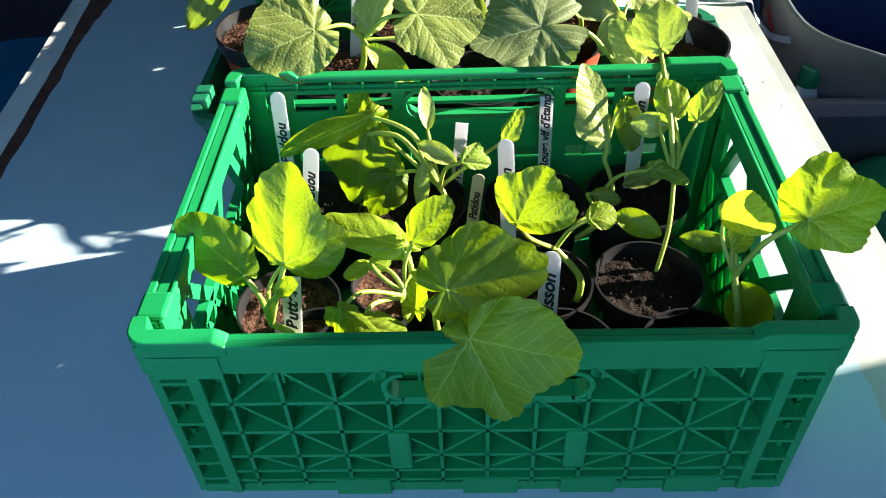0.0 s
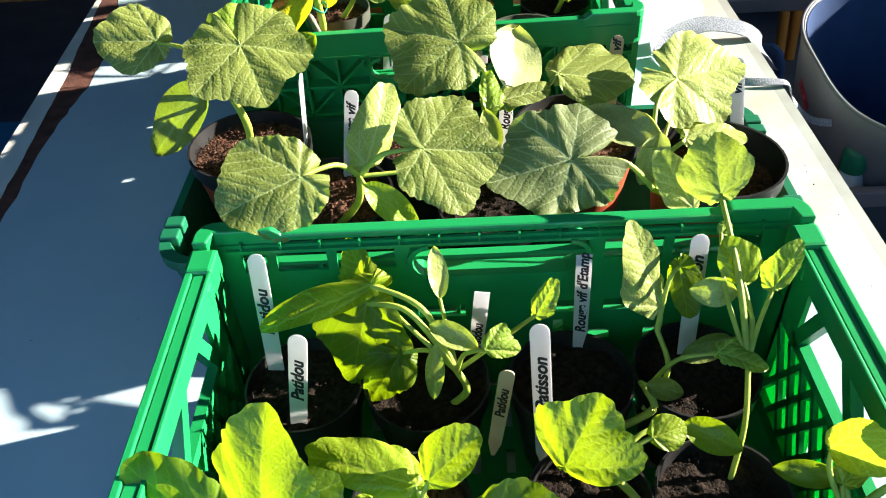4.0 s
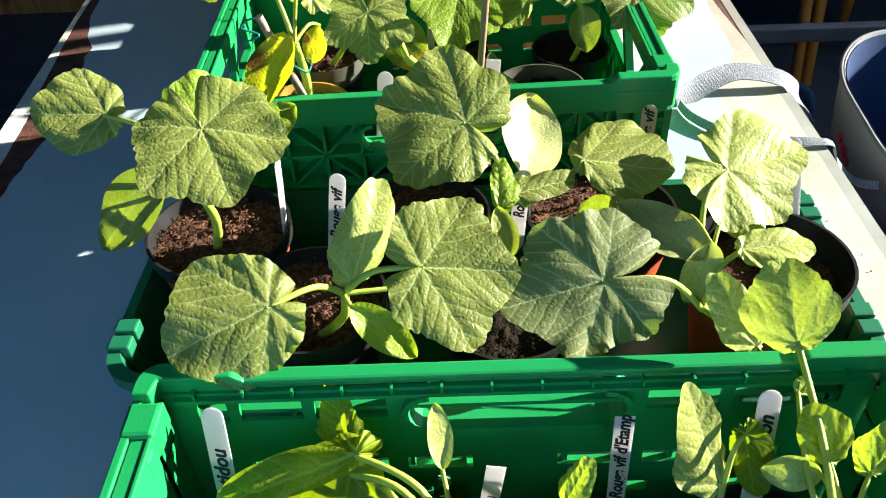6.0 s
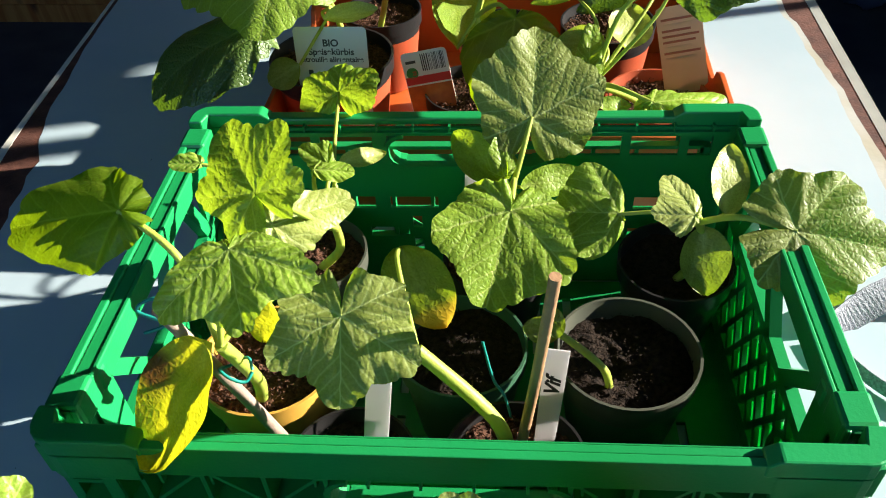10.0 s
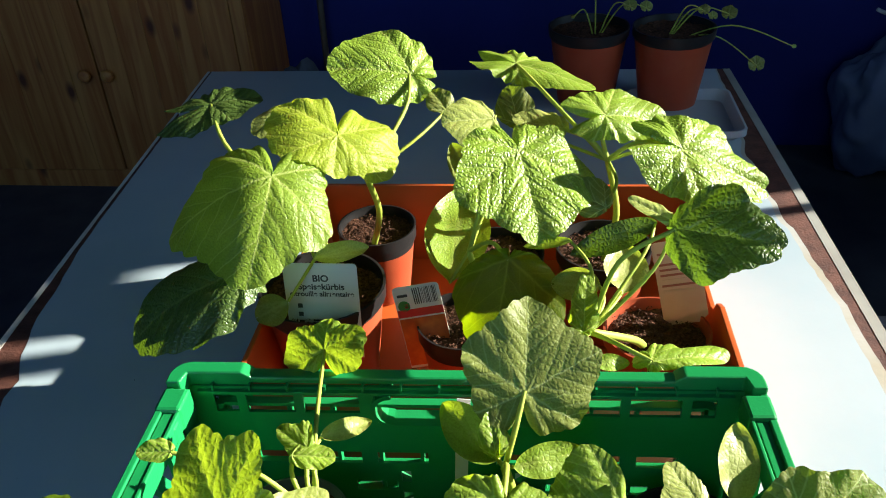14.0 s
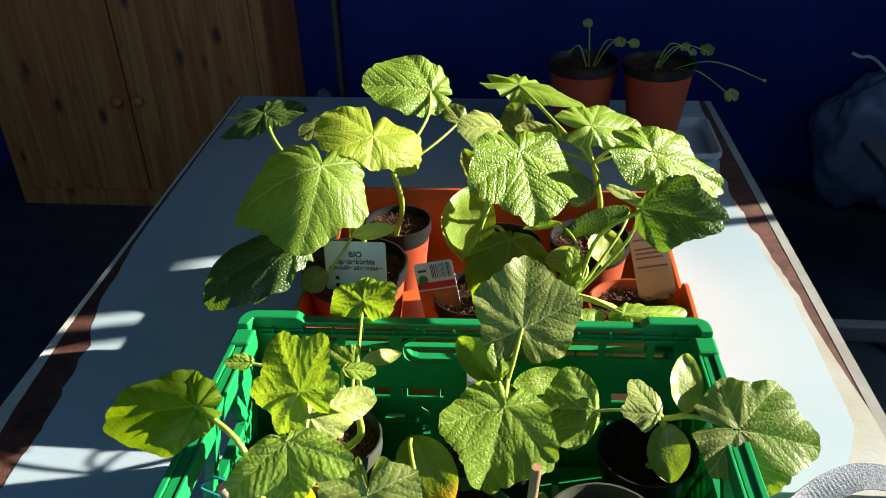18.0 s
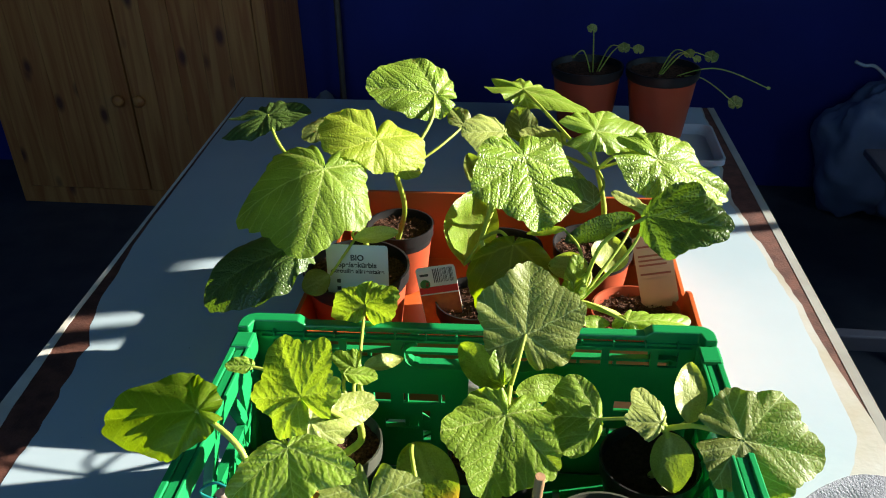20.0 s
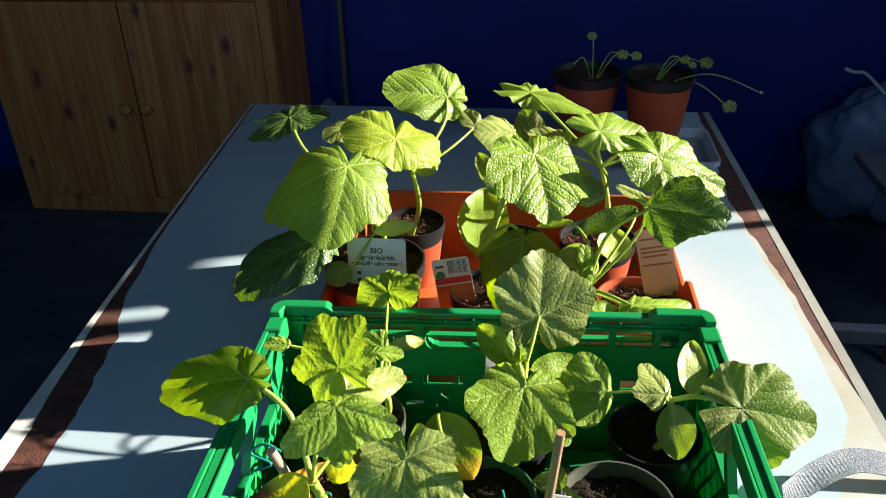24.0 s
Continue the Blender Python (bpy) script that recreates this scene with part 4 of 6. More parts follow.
TALL = "young squash plant with broad toothed leaves in a pot"
SMALL = "squash seedling with thin stems and small leaves"
PLANTS = {
    1: plant((-0.172, 0.095, 0.845), (-0.176, 0.079, 0.875), SMALL),
    2: plant((-0.078, 0.140, 0.845), (-0.066, 0.100, 0.885), SMALL),
    3: plant((-0.040, 0.055, 0.845), (-0.036, 0.044, 0.890), TALL),
    4: plant((0.075, 0.135, 0.845), (0.055, 0.140, 0.900), SMALL),
    5: plant((0.168, 0.050, 0.845), (0.190, 0.100, 0.908), SMALL),
    6: plant((-0.055, 0.245, 0.845), (-0.045, 0.240, 0.885), TALL),
    8: plant((0.102, 0.240, 0.845), (0.110, 0.268, 0.895), SMALL, 0.0024),
    9: plant((0.146, 0.160, 0.845), (0.166, 0.225, 0.905), "tall thin squash seedling reaching over the crate's rim", 0.0023, bend=0.004),
    10: plant((0.085, 0.225, 0.845), (0.098, 0.230, 0.870), SMALL),
    11: plant((-0.282, 0.577, 0.858), (-0.262, 0.519, 0.972), TALL, 0.0045),
    12: plant((-0.172, 0.470, 0.850), (-0.130, 0.420, 0.940), TALL, 0.004),
    13: plant((-0.075, 0.590, 0.850), (-0.007, 0.524, 0.935), TALL, 0.0038),
    14: plant((0.095, 0.585, 0.850), (0.108, 0.520, 0.915), TALL),
    15: plant((0.190, 0.500, 0.855), (0.136, 0.432, 0.905), TALL, 0.004),
    21: plant((-0.235, 0.800, 0.845), (-0.208, 0.728, 0.985), "squash plant tied to a cane with a yellowed lower leaf", 0.005),
    22: plant((-0.216, 0.935, 0.858), (-0.180, 0.890, 0.935), TALL, 0.004),
    23: plant((-0.039, 0.757, 0.845), (-0.100, 0.765, 0.945), "leaning squash plant with a thick pale stem", 0.0055, 0.02),
    24: plant((-0.055, 0.955, 0.840), (-0.048, 0.950, 0.930), TALL, 0.004),
    25: plant((0.095, 0.955, 0.840), (0.095, 0.915, 0.932), TALL, 0.004),
    26: plant((0.034, 0.825, 0.842), (-0.007, 0.833, 0.890), SMALL),
    31: plant((-0.262, 1.235, 0.878), (-0.248, 1.215, 0.955), TALL, 0.004),
    32: plant((-0.235, 1.377, 0.862), (-0.212, 1.280, 1.000), TALL, 0.004),
    33: plant((-0.105, 1.210, 0.852), (-0.098, 1.230, 0.940), TALL, 0.004),
    34: plant((0.050, 1.335, 0.865), (0.045, 1.312, 1.005), TALL, 0.004),
    35: plant((0.090, 1.215, 0.842), (0.022, 1.112, 0.932), TALL, 0.0045),
}
leaf(PLANTS[1], "p", (-0.153, 0.077, 0.945), (0.081, 0.465, 0.881), (-0.311, -0.828, 0.466), 0.073, 0.034, 0.05, 0.00, 10, notch=0.2)
leaf(PLANTS[1], "r", (-0.190, 0.086, 0.923), (-0.773, 0.471, 0.425), (-0.100, -0.752, 0.652), 0.068, 0.024, 0.1, -0.11, 11)
leaf(PLANTS[1], "r", (-0.155, 0.091, 0.937), (0.912, 0.192, 0.362), (-0.100, -0.752, 0.652), 0.046, 0.023, 0.1, -0.05, 11)
leaf(PLANTS[1], "r", (-0.163, 0.070, 0.919), (0.841, -0.020, 0.541), (-0.426, -0.640, 0.640), 0.023, 0.008, 0.1, 0.30, 10)
leaf(PLANTS[2], "p", (-0.068, 0.117, 0.924), (-0.951, 0.216, 0.219), (0.149, -0.298, 0.943), 0.067, 0.017, 0.2, -0.24, 10)
leaf(PLANTS[2], "r", (-0.061, 0.115, 0.932), (0.706, 0.285, 0.648), (-0.398, -0.597, 0.697), 0.044, 0.017, 0.1, 0.19, 10)
leaf(PLANTS[2], "s", (-0.113, 0.058, 0.915), (0.771, -0.634, -0.059), (-0.348, -0.497, 0.795), 0.037, 0.013, 0.4, -0.35, 10)
leaf(PLANTS[2], "r", (-0.097, 0.052, 0.905), (0.976, -0.162, -0.144), (0.063, -0.423, 0.904), 0.033, 0.011, 0.2, 0.24, 10)
leaf(PLANTS[2], "y", (-0.057, 0.069, 0.905), (0.052, 0.643, 0.764), (0.045, -0.766, 0.641), 0.029, 0.010, 0.45, 0.08, 10)
leaf(PLANTS[2], "r", (-0.099, 0.122, 0.900), (-0.852, -0.428, -0.301), (0.053, -0.643, 0.764), 0.022, 0.007, 0.1, -0.12, 10)
leaf(PLANTS[2], "r", (-0.097, 0.119, 0.905), (0.925, 0.354, 0.140), (0.060, -0.500, 0.864), 0.017, 0.008, 0.1, -0.32, 10)
leaf(PLANTS[3], "p", (-0.031, 0.050, 0.945), (0.978, 0.135, 0.156), (-0.030, -0.655, 0.755), 0.068, 0.035, 0.32, 0.17, 11)
leaf(PLANTS[3], "p", (-0.014, -0.002, 0.953), (0.417, -0.648, -0.638), (-0.406, -0.761, 0.507), 0.054, 0.060, 0.33, 0.18, 10, notch=0.35)
leaf(PLANTS[4], "p", (0.020, 0.106, 0.959), (0.437, 0.470, 0.767), (-0.309, -0.722, 0.619), 0.044, 0.031, 0.08, -0.12, 10)
leaf(PLANTS[4], "r", (0.082, 0.149, 0.925), (0.955, 0.280, 0.095), (0.060, -0.500, 0.864), 0.023, 0.012, 0.1, 0.03, 10)
leaf(PLANTS[4], "c", (0.106, 0.167, 0.915), (0.893, -0.381, -0.240), (-0.074, -0.649, 0.757), 0.042, 0.012, 0, 0.00, 10)
leaf(PLANTS[5], "p", (0.232, 0.101, 0.966), (0.884, -0.016, 0.466), (-0.381, -0.602, 0.702), 0.050, 0.035, 0.36, 0.18, 10)
leaf(PLANTS[5], "y", (0.179, 0.124, 0.946), (0.802, -0.575, 0.162), (-0.503, -0.503, 0.704), 0.036, 0.016, 0.1, 1.02, 2)
leaf(PLANTS[5], "c", (0.187, 0.117, 0.925), (-0.985, 0.115, 0.127), (0.011, -0.699, 0.715), 0.039, 0.009, 0, 0.00, 11)
leaf(PLANTS[5], "c", (0.196, 0.098, 0.904), (0.246, -0.601, -0.760), (-0.100, -0.796, 0.597), 0.047, 0.020, 0.0, 0.00, 11)
leaf(PLANTS[5], "r", (0.188, 0.113, 0.925), (0.707, 0.565, 0.426), (0.053, -0.643, 0.764), 0.022, 0.011, 0.1, 0.15, 10)
leaf(PLANTS[6], "s", (-0.108, 0.286, 0.935), (-0.923, -0.122, -0.365), (-0.256, -0.512, 0.820), 0.094, 0.014, 0.15, -0.30, 10)
leaf(PLANTS[6], "s", (-0.116, 0.302, 0.916), (-0.390, 0.793, 0.468), (-0.508, -0.609, 0.609), 0.042, 0.018, 0.1, 0.25, 10)
leaf(PLANTS[6], "p", (-0.114, 0.284, 0.917), (-0.253, -0.443, -0.860), (-0.303, -0.808, 0.505), 0.069, 0.039, 0.2, -0.03, 11)
leaf(PLANTS[6], "p", (-0.089, 0.259, 0.885), (-0.556, -0.432, -0.710), (0.035, -0.866, 0.499), 0.046, 0.021, 0.2, -0.02, 11)
leaf(PLANTS[6], "c", (-0.057, 0.286, 0.918), (-0.070, 0.626, 0.777), (0.398, -0.697, 0.597), 0.041, 0.009, 0.0, 0.00, 3)
leaf(PLANTS[6], "c", (-0.063, 0.247, 0.930), (0.892, -0.371, -0.258), (-0.056, -0.656, 0.752), 0.039, 0.010, 0, 0.00, 3)
leaf(PLANTS[6], "s", (-0.023, 0.226, 0.925), (0.996, -0.023, -0.086), (0.057, -0.574, 0.817), 0.024, 0.012, 0.1, 0.49, 1)
leaf(PLANTS[6], "s", (0.015, 0.257, 0.926), (0.478, 0.441, 0.760), (-0.426, -0.640, 0.640), 0.028, 0.010, 0.1, -0.01, 1)
leaf(PLANTS[6], "c", (-0.060, 0.246, 0.910), (-0.066, -0.489, -0.870), (0.079, -0.871, 0.484), 0.046, 0.008, 0, 0.00, 3)
leaf(PLANTS[8], "s", (0.112, 0.277, 0.912), (-0.334, 0.329, 0.883), (0.457, -0.762, 0.457), 0.067, 0.021, 0.1, 0.21, 3)
leaf(PLANTS[8], "r", (0.127, 0.297, 0.935), (0.179, -0.514, -0.839), (-0.101, -0.858, 0.504), 0.043, 0.013, 0.2, 0.21, 11)
leaf(PLANTS[9], "c", (0.165, 0.273, 0.930), (-0.998, 0.059, 0.000), (-0.054, -0.904, 0.425), 0.034, 0.013, 0, 0.00, 3)
leaf(PLANTS[9], "r", (0.171, 0.277, 0.935), (-0.425, 0.504, 0.752), (0.040, -0.819, 0.572), 0.035, 0.016, 0.1, -0.25, 10)
leaf(PLANTS[9], "p", (0.189, 0.267, 0.938), (0.479, 0.410, 0.776), (-0.260, -0.779, 0.571), 0.037, 0.012, 0.1, 0.26, 1)
leaf(PLANTS[10], "s", (0.144, 0.227, 0.915), (0.938, -0.285, -0.199), (0.063, -0.423, 0.904), 0.033, 0.010, 0.15, 0.19, 1)
leaf(PLANTS[9], "c", (0.170, 0.271, 0.880), (-0.927, -0.360, -0.110), (0.175, -0.672, 0.720), 0.045, 0.011, 0, 0.00, 0)
leaf(PLANTS[9], "p", (0.162, 0.337, 0.971), (-0.019, 0.837, 0.548), (-0.406, -0.507, 0.761), 0.052, 0.028, 0.1, 0.07, 3)
leaf(PLANTS[9], "r", (0.161, 0.316, 0.950), (0.646, 0.606, 0.464), (0.053, -0.643, 0.764), 0.012, 0.006, 0.1, -0.04, 1)
leaf(PLANTS[10], "c", (0.091, 0.211, 0.900), (0.970, -0.162, -0.179), (0.016, -0.696, 0.718), 0.028, 0.009, 0, 0.00, 0)
leaf(PLANTS[11], "r", (-0.348, 0.589, 0.994), (-0.989, -0.087, 0.123), (0.151, -0.603, 0.784), 0.061, 0.038, 0.25, -0.09, 0)
leaf(PLANTS[11], "p", (-0.242, 0.523, 1.019), (0.415, -0.790, -0.451), (0.101, -0.453, 0.886), 0.066, 0.056, 0.7, 0.02, 0, notch=0.3)
leaf(PLANTS[11], "p", (-0.271, 0.569, 0.991), (0.204, 0.788, 0.580), (0.101, -0.607, 0.789), 0.053, 0.022, 0.1, 0.25, 1)
leaf(PLANTS[11], "c", (-0.280, 0.520, 0.985), (-0.698, -0.028, -0.716), (-0.303, -0.893, 0.331), 0.112, 0.026, 0, 0.00, 0)
leaf(PLANTS[11], "c", (-0.231, 0.593, 0.958), (0.713, 0.601, 0.361), (0.100, -0.597, 0.796), 0.054, 0.020, 0.0, 0.00, 1)
leaf(PLANTS[12], "r", (-0.170, 0.370, 0.978), (-0.885, -0.436, -0.165), (0.151, -0.603, 0.784), 0.070, 0.044, 0.33, -0.05, 0)
leaf(PLANTS[12], "p", (-0.123, 0.420, 0.953), (0.332, 0.693, 0.640), (0.410, -0.717, 0.564), 0.073, 0.020, 0.1, 0.12, 3)
leaf(PLANTS[12], "p", (-0.071, 0.410, 0.974), (0.980, 0.087, -0.179), (0.199, -0.497, 0.845), 0.064, 0.055, 0.42, 0.00, 0)
leaf(PLANTS[12], "c", (-0.125, 0.408, 0.940), (0.738, -0.243, -0.630), (0.287, -0.732, 0.618), 0.064, 0.015, 0, 0.00, 1)
leaf(PLANTS[12], "c", (-0.006, 0.467, 0.930), (-0.246, 0.635, 0.732), (0.071, -0.741, 0.667), 0.041, 0.011, 0, 0.00, 3)
leaf(PLANTS[13], "p", (-0.040, 0.553, 0.998), (-0.953, 0.224, 0.206), (0.050, -0.552, 0.833), 0.070, 0.062, 0.5, -0.03, 0)
leaf(PLANTS[13], "c", (0.009, 0.579, 0.923), (0.183, 0.857, 0.482), (0.503, -0.503, 0.704), 0.086, 0.036, 0.0, 0.00, 4)
leaf(PLANTS[13], "s", (-0.004, 0.513, 0.955), (0.941, 0.326, 0.087), (0.063, -0.423, 0.904), 0.052, 0.015, 0.1, 0.12, 0)
leaf(PLANTS[13], "s", (-0.014, 0.503, 0.950), (-0.012, 0.706, 0.708), (0.049, -0.707, 0.705), 0.038, 0.012, 0.1, -0.36, 1)
leaf(PLANTS[14], "r", (0.057, 0.549, 0.962), (0.997, -0.035, -0.075), (0.069, -0.139, 0.988), 0.076, 0.045, 0.15, 0.26, 0)
leaf(PLANTS[14], "c", (0.137, 0.447, 0.940), (-0.648, 0.752, 0.117), (-0.139, -0.268, 0.953), 0.086, 0.023, 0, 0.00, 4)
leaf(PLANTS[14], "c", (0.142, 0.456, 0.950), (-0.365, -0.471, -0.803), (0.071, -0.874, 0.480), 0.050, 0.016, 0, 0.00, 4)
leaf(PLANTS[14], "c", (0.086, 0.518, 0.925), (-0.692, 0.644, -0.325), (-0.597, -0.257, 0.760), 0.046, 0.018, 0, 0.00, 0)
leaf(PLANTS[15], "p", (0.055, 0.411, 0.956), (-0.970, -0.211, -0.122), (0.000, -0.503, 0.865), 0.068, 0.052, 0.75, -0.05, 7)
leaf(PLANTS[15], "p", (0.167, 0.527, 0.965), (0.733, -0.541, -0.412), (0.203, -0.405, 0.891), 0.058, 0.057, 0.6, 0.22, 3)
leaf(PLANTS[15], "r", (0.164, 0.454, 0.945), (0.991, 0.126, -0.035), (0.067, -0.259, 0.964), 0.053, 0.020, 0.1, -0.07, 3)
leaf(PLANTS[15], "p", (0.153, 0.367, 0.935), (-0.449, 0.615, 0.648), (0.049, -0.707, 0.705), 0.053, 0.017, 0.1, 0.12, 3)
leaf(PLANTS[15], "r", (0.178, 0.513, 0.940), (0.380, -0.581, -0.720), (0.045, -0.766, 0.641), 0.031, 0.018, 0.1, 0.02, 0)
leaf(PLANTS[21], "p", (-0.262, 0.764, 1.055), (-0.984, 0.012, -0.180), (-0.151, -0.603, 0.784), 0.076, 0.032, 0.22, 0.00, 11, bend=(0.1, 0.7, 0.1, 0))
leaf(PLANTS[21], "s", (-0.179, 0.717, 1.073), (0.273, -0.802, -0.531), (0.000, -0.552, 0.834), 0.038, 0.038, 0.2, 0.00, 1, notch=0.3)
leaf(PLANTS[21], "c", (-0.208, 0.722, 0.994), (-0.480, -0.621, -0.619), (-0.456, -0.426, 0.781), 0.085, 0.034, 0.0, 0.00, 5)
leaf(PLANTS[21], "c", (-0.188, 0.766, 0.985), (-0.342, 0.038, -0.939), (-0.119, -0.993, 0.003), 0.048, 0.014, 0, 0.00, 5)
leaf(PLANTS[22], "s", (-0.205, 0.819, 1.026), (-0.556, 0.714, 0.425), (-0.300, -0.649, 0.699), 0.052, 0.038, 0.62, 0.00, 1)
leaf(PLANTS[22], "s", (-0.206, 0.835, 0.985), (0.803, 0.594, -0.032), (0.406, -0.507, 0.761), 0.053, 0.021, 0.3, -0.09, 3)
leaf(PLANTS[22], "r", (-0.276, 0.895, 0.990), (-0.994, -0.100, 0.043), (0.067, -0.259, 0.964), 0.024, 0.009, 0.1, -0.16, 1)
leaf(PLANTS[22], "s", (-0.187, 0.917, 0.975), (-0.868, 0.375, 0.324), (0.057, -0.574, 0.817), 0.025, 0.012, 0.1, -0.20, 1)
leaf(PLANTS[22], "r", (-0.196, 0.911, 0.975), (0.993, 0.110, -0.050), (0.069, -0.174, 0.982), 0.029, 0.010, 0.1, 0.01, 1)
leaf(PLANTS[22], "c", (-0.189, 0.952, 0.950), (0.807, 0.579, -0.113), (0.396, -0.390, 0.831), 0.044, 0.009, 0, 0.00, 3)
leaf(PLANTS[22], "p", (-0.205, 1.038, 0.963), (-0.016, 0.736, 0.677), (-0.300, -0.649, 0.699), 0.025, 0.044, 0.9, 0.00, 1, notch=0.5)
leaf(PLANTS[23], "s", (-0.133, 0.730, 1.013), (0.045, -0.758, -0.651), (0.050, -0.649, 0.759), 0.047, 0.040, 0.6, 0.04, 0, notch=0.3)
leaf(PLANTS[23], "c", (-0.126, 0.860, 0.946), (0.477, -0.623, -0.619), (-0.204, -0.764, 0.612), 0.068, 0.028, 0.0, 0.00, 6, bend=(0.3, 0.3, 0.2, 0))
leaf(PLANTS[24], "p", (-0.034, 0.981, 0.978), (0.035, 0.579, 0.815), (0.201, -0.803, 0.562), 0.067, 0.051, 0.53, -0.09, 0, notch=0.42)
leaf(PLANTS[24], "p", (-0.046, 0.881, 0.966), (-0.195, -0.828, -0.525), (0.100, -0.550, 0.829), 0.069, 0.049, 0.34, 0.03, 1, notch=0.4)
leaf(PLANTS[24], "c", (-0.053, 0.947, 0.940), (-0.739, 0.537, 0.407), (-0.076, -0.666, 0.742), 0.061, 0.019, 0, 0.00, 1)
leaf(PLANTS[24], "c", (-0.041, 0.941, 0.940), (0.938, 0.346, 0.000), (0.242, -0.656, 0.715), 0.058, 0.014, 0, 0.00, 1)
leaf(PLANTS[24], "p", (-0.055, 0.948, 0.945), (-0.160, 0.628, 0.762), (0.045, -0.766, 0.641), 0.029, 0.012, 0.1, -0.05, 1)
leaf(PLANTS[25], "r", (0.036, 0.919, 0.934), (-0.995, -0.046, 0.090), (0.100, -0.597, 0.796), 0.049, 0.037, 0.1, -0.02, 1)
leaf(PLANTS[25], "s", (0.089, 0.907, 0.945), (-0.998, -0.031, 0.058), (0.066, -0.342, 0.937), 0.029, 0.024, 0.2, -0.36, 3)
leaf(PLANTS[25], "c", (0.116, 0.929, 0.927), (0.125, 0.783, 0.609), (0.355, -0.608, 0.710), 0.059, 0.018, 0.0, 0.00, 3)
leaf(PLANTS[25], "p", (0.154, 0.884, 0.953), (0.986, -0.051, -0.161), (0.100, -0.597, 0.796), 0.063, 0.048, 0.62, 0.00, 0)
leaf(PLANTS[25], "c", (0.099, 0.919, 0.925), (0.127, -0.567, -0.814), (0.068, -0.814, 0.577), 0.055, 0.021, 0, 0.00, 0)
leaf(PLANTS[26], "c", (-0.008, 0.829, 0.895), (-0.983, 0.014, 0.185), (0.133, -0.642, 0.755), 0.027, 0.011, 0, 0.00, 0)
leaf(PLANTS[26], "c", (-0.010, 0.824, 0.895), (-0.035, 0.740, 0.672), (0.076, -0.669, 0.740), 0.022, 0.007, 0, 0.00, 0)
leaf(PLANTS[31], "r", (-0.301, 1.128, 0.983), (-0.885, -0.396, -0.244), (-0.100, -0.350, 0.931), 0.124, 0.049, 0.1, 0.01, 8, bend=(0.25, 0.25, 0.1, 0))
leaf(PLANTS[31], "p", (-0.274, 1.171, 1.058), (-0.039, -0.847, -0.530), (0.399, -0.499, 0.769), 0.095, 0.070, 0.42, -0.10, 1, bend=(0.05, 1.1, 0.15, 0.15), notch=0.45)
leaf(PLANTS[31], "c", (-0.247, 1.171, 0.965), (0.929, 0.359, 0.089), (0.134, -0.552, 0.823), 0.056, 0.012, 0, 0.00, 3)
leaf(PLANTS[31], "c", (-0.277, 1.160, 0.920), (-0.874, -0.120, -0.472), (-0.098, -0.906, 0.412), 0.042, 0.018, 0, 0.00, 0)
leaf(PLANTS[31], "r", (-0.400, 1.347, 1.054), (0.938, 0.289, 0.190), (-0.100, -0.300, 0.949), 0.057, 0.034, 1.2, -0.18, 8)
leaf(PLANTS[32], "p", (-0.223, 1.230, 1.072), (0.028, -0.813, -0.582), (0.457, -0.507, 0.731), 0.040, 0.073, 0.95, 0.00, 2, bend=(0.25, 0.25, 0.1, 0.1))
leaf(PLANTS[32], "r", (-0.174, 1.392, 1.071), (-0.952, -0.204, 0.229), (0.303, -0.505, 0.808), 0.091, 0.050, 0.35, -0.16, 9)
leaf(PLANTS[32], "r", (-0.307, 1.337, 1.050), (-0.678, -0.705, -0.210), (0.066, -0.342, 0.937), 0.046, 0.025, 0.1, 0.13, 0)
leaf(PLANTS[32], "r", (-0.132, 1.363, 1.040), (-0.516, 0.725, 0.456), (0.060, -0.500, 0.864), 0.036, 0.016, 0.1, 0.06, 0)
leaf(PLANTS[33], "p", (-0.047, 1.242, 1.051), (0.274, -0.766, -0.582), (0.303, -0.505, 0.808), 0.090, 0.070, 0.4, 0.00, 9)
leaf(PLANTS[33], "r", (-0.076, 1.312, 1.053), (-0.920, -0.376, 0.110), (0.303, -0.505, 0.808), 0.055, 0.030, 0.1, 0.07, 3)
leaf(PLANTS[33], "c", (-0.117, 1.205, 0.915), (0.052, 0.927, 0.372), (0.117, -0.375, 0.919), 0.134, 0.038, 0, 0.00, 1)
leaf(PLANTS[33], "c", (-0.094, 1.298, 0.970), (-0.418, 0.834, 0.360), (-0.079, -0.428, 0.900), 0.083, 0.018, 0, 0.00, 0)
leaf(PLANTS[33], "r", (-0.055, 1.188, 0.959), (-0.154, -0.487, -0.860), (-0.101, -0.858, 0.504), 0.104, 0.055, 0.1, 0.10, 11)
leaf(PLANTS[34], "r", (-0.058, 1.455, 1.060), (0.957, -0.195, -0.215), (0.150, -0.301, 0.942), 0.093, 0.031, 0.7, 0.00, 1)
leaf(PLANTS[34], "r", (0.040, 1.323, 1.052), (0.933, 0.328, -0.145), (0.303, -0.505, 0.808), 0.074, 0.031, 0.65, 0.14, 1)
leaf(PLANTS[34], "p", (0.111, 1.263, 1.043), (0.937, 0.002, -0.350), (0.303, -0.505, 0.808), 0.094, 0.049, 0.62, -0.06, 9)
leaf(PLANTS[34], "r", (-0.002, 1.326, 1.035), (-0.963, 0.200, 0.183), (0.060, -0.500, 0.864), 0.055, 0.018, 0.1, -0.13, 3)
leaf(PLANTS[34], "r", (-0.052, 1.373, 1.020), (-0.247, 0.613, 0.750), (0.045, -0.766, 0.641), 0.045, 0.022, 0.1, -0.03, 0)
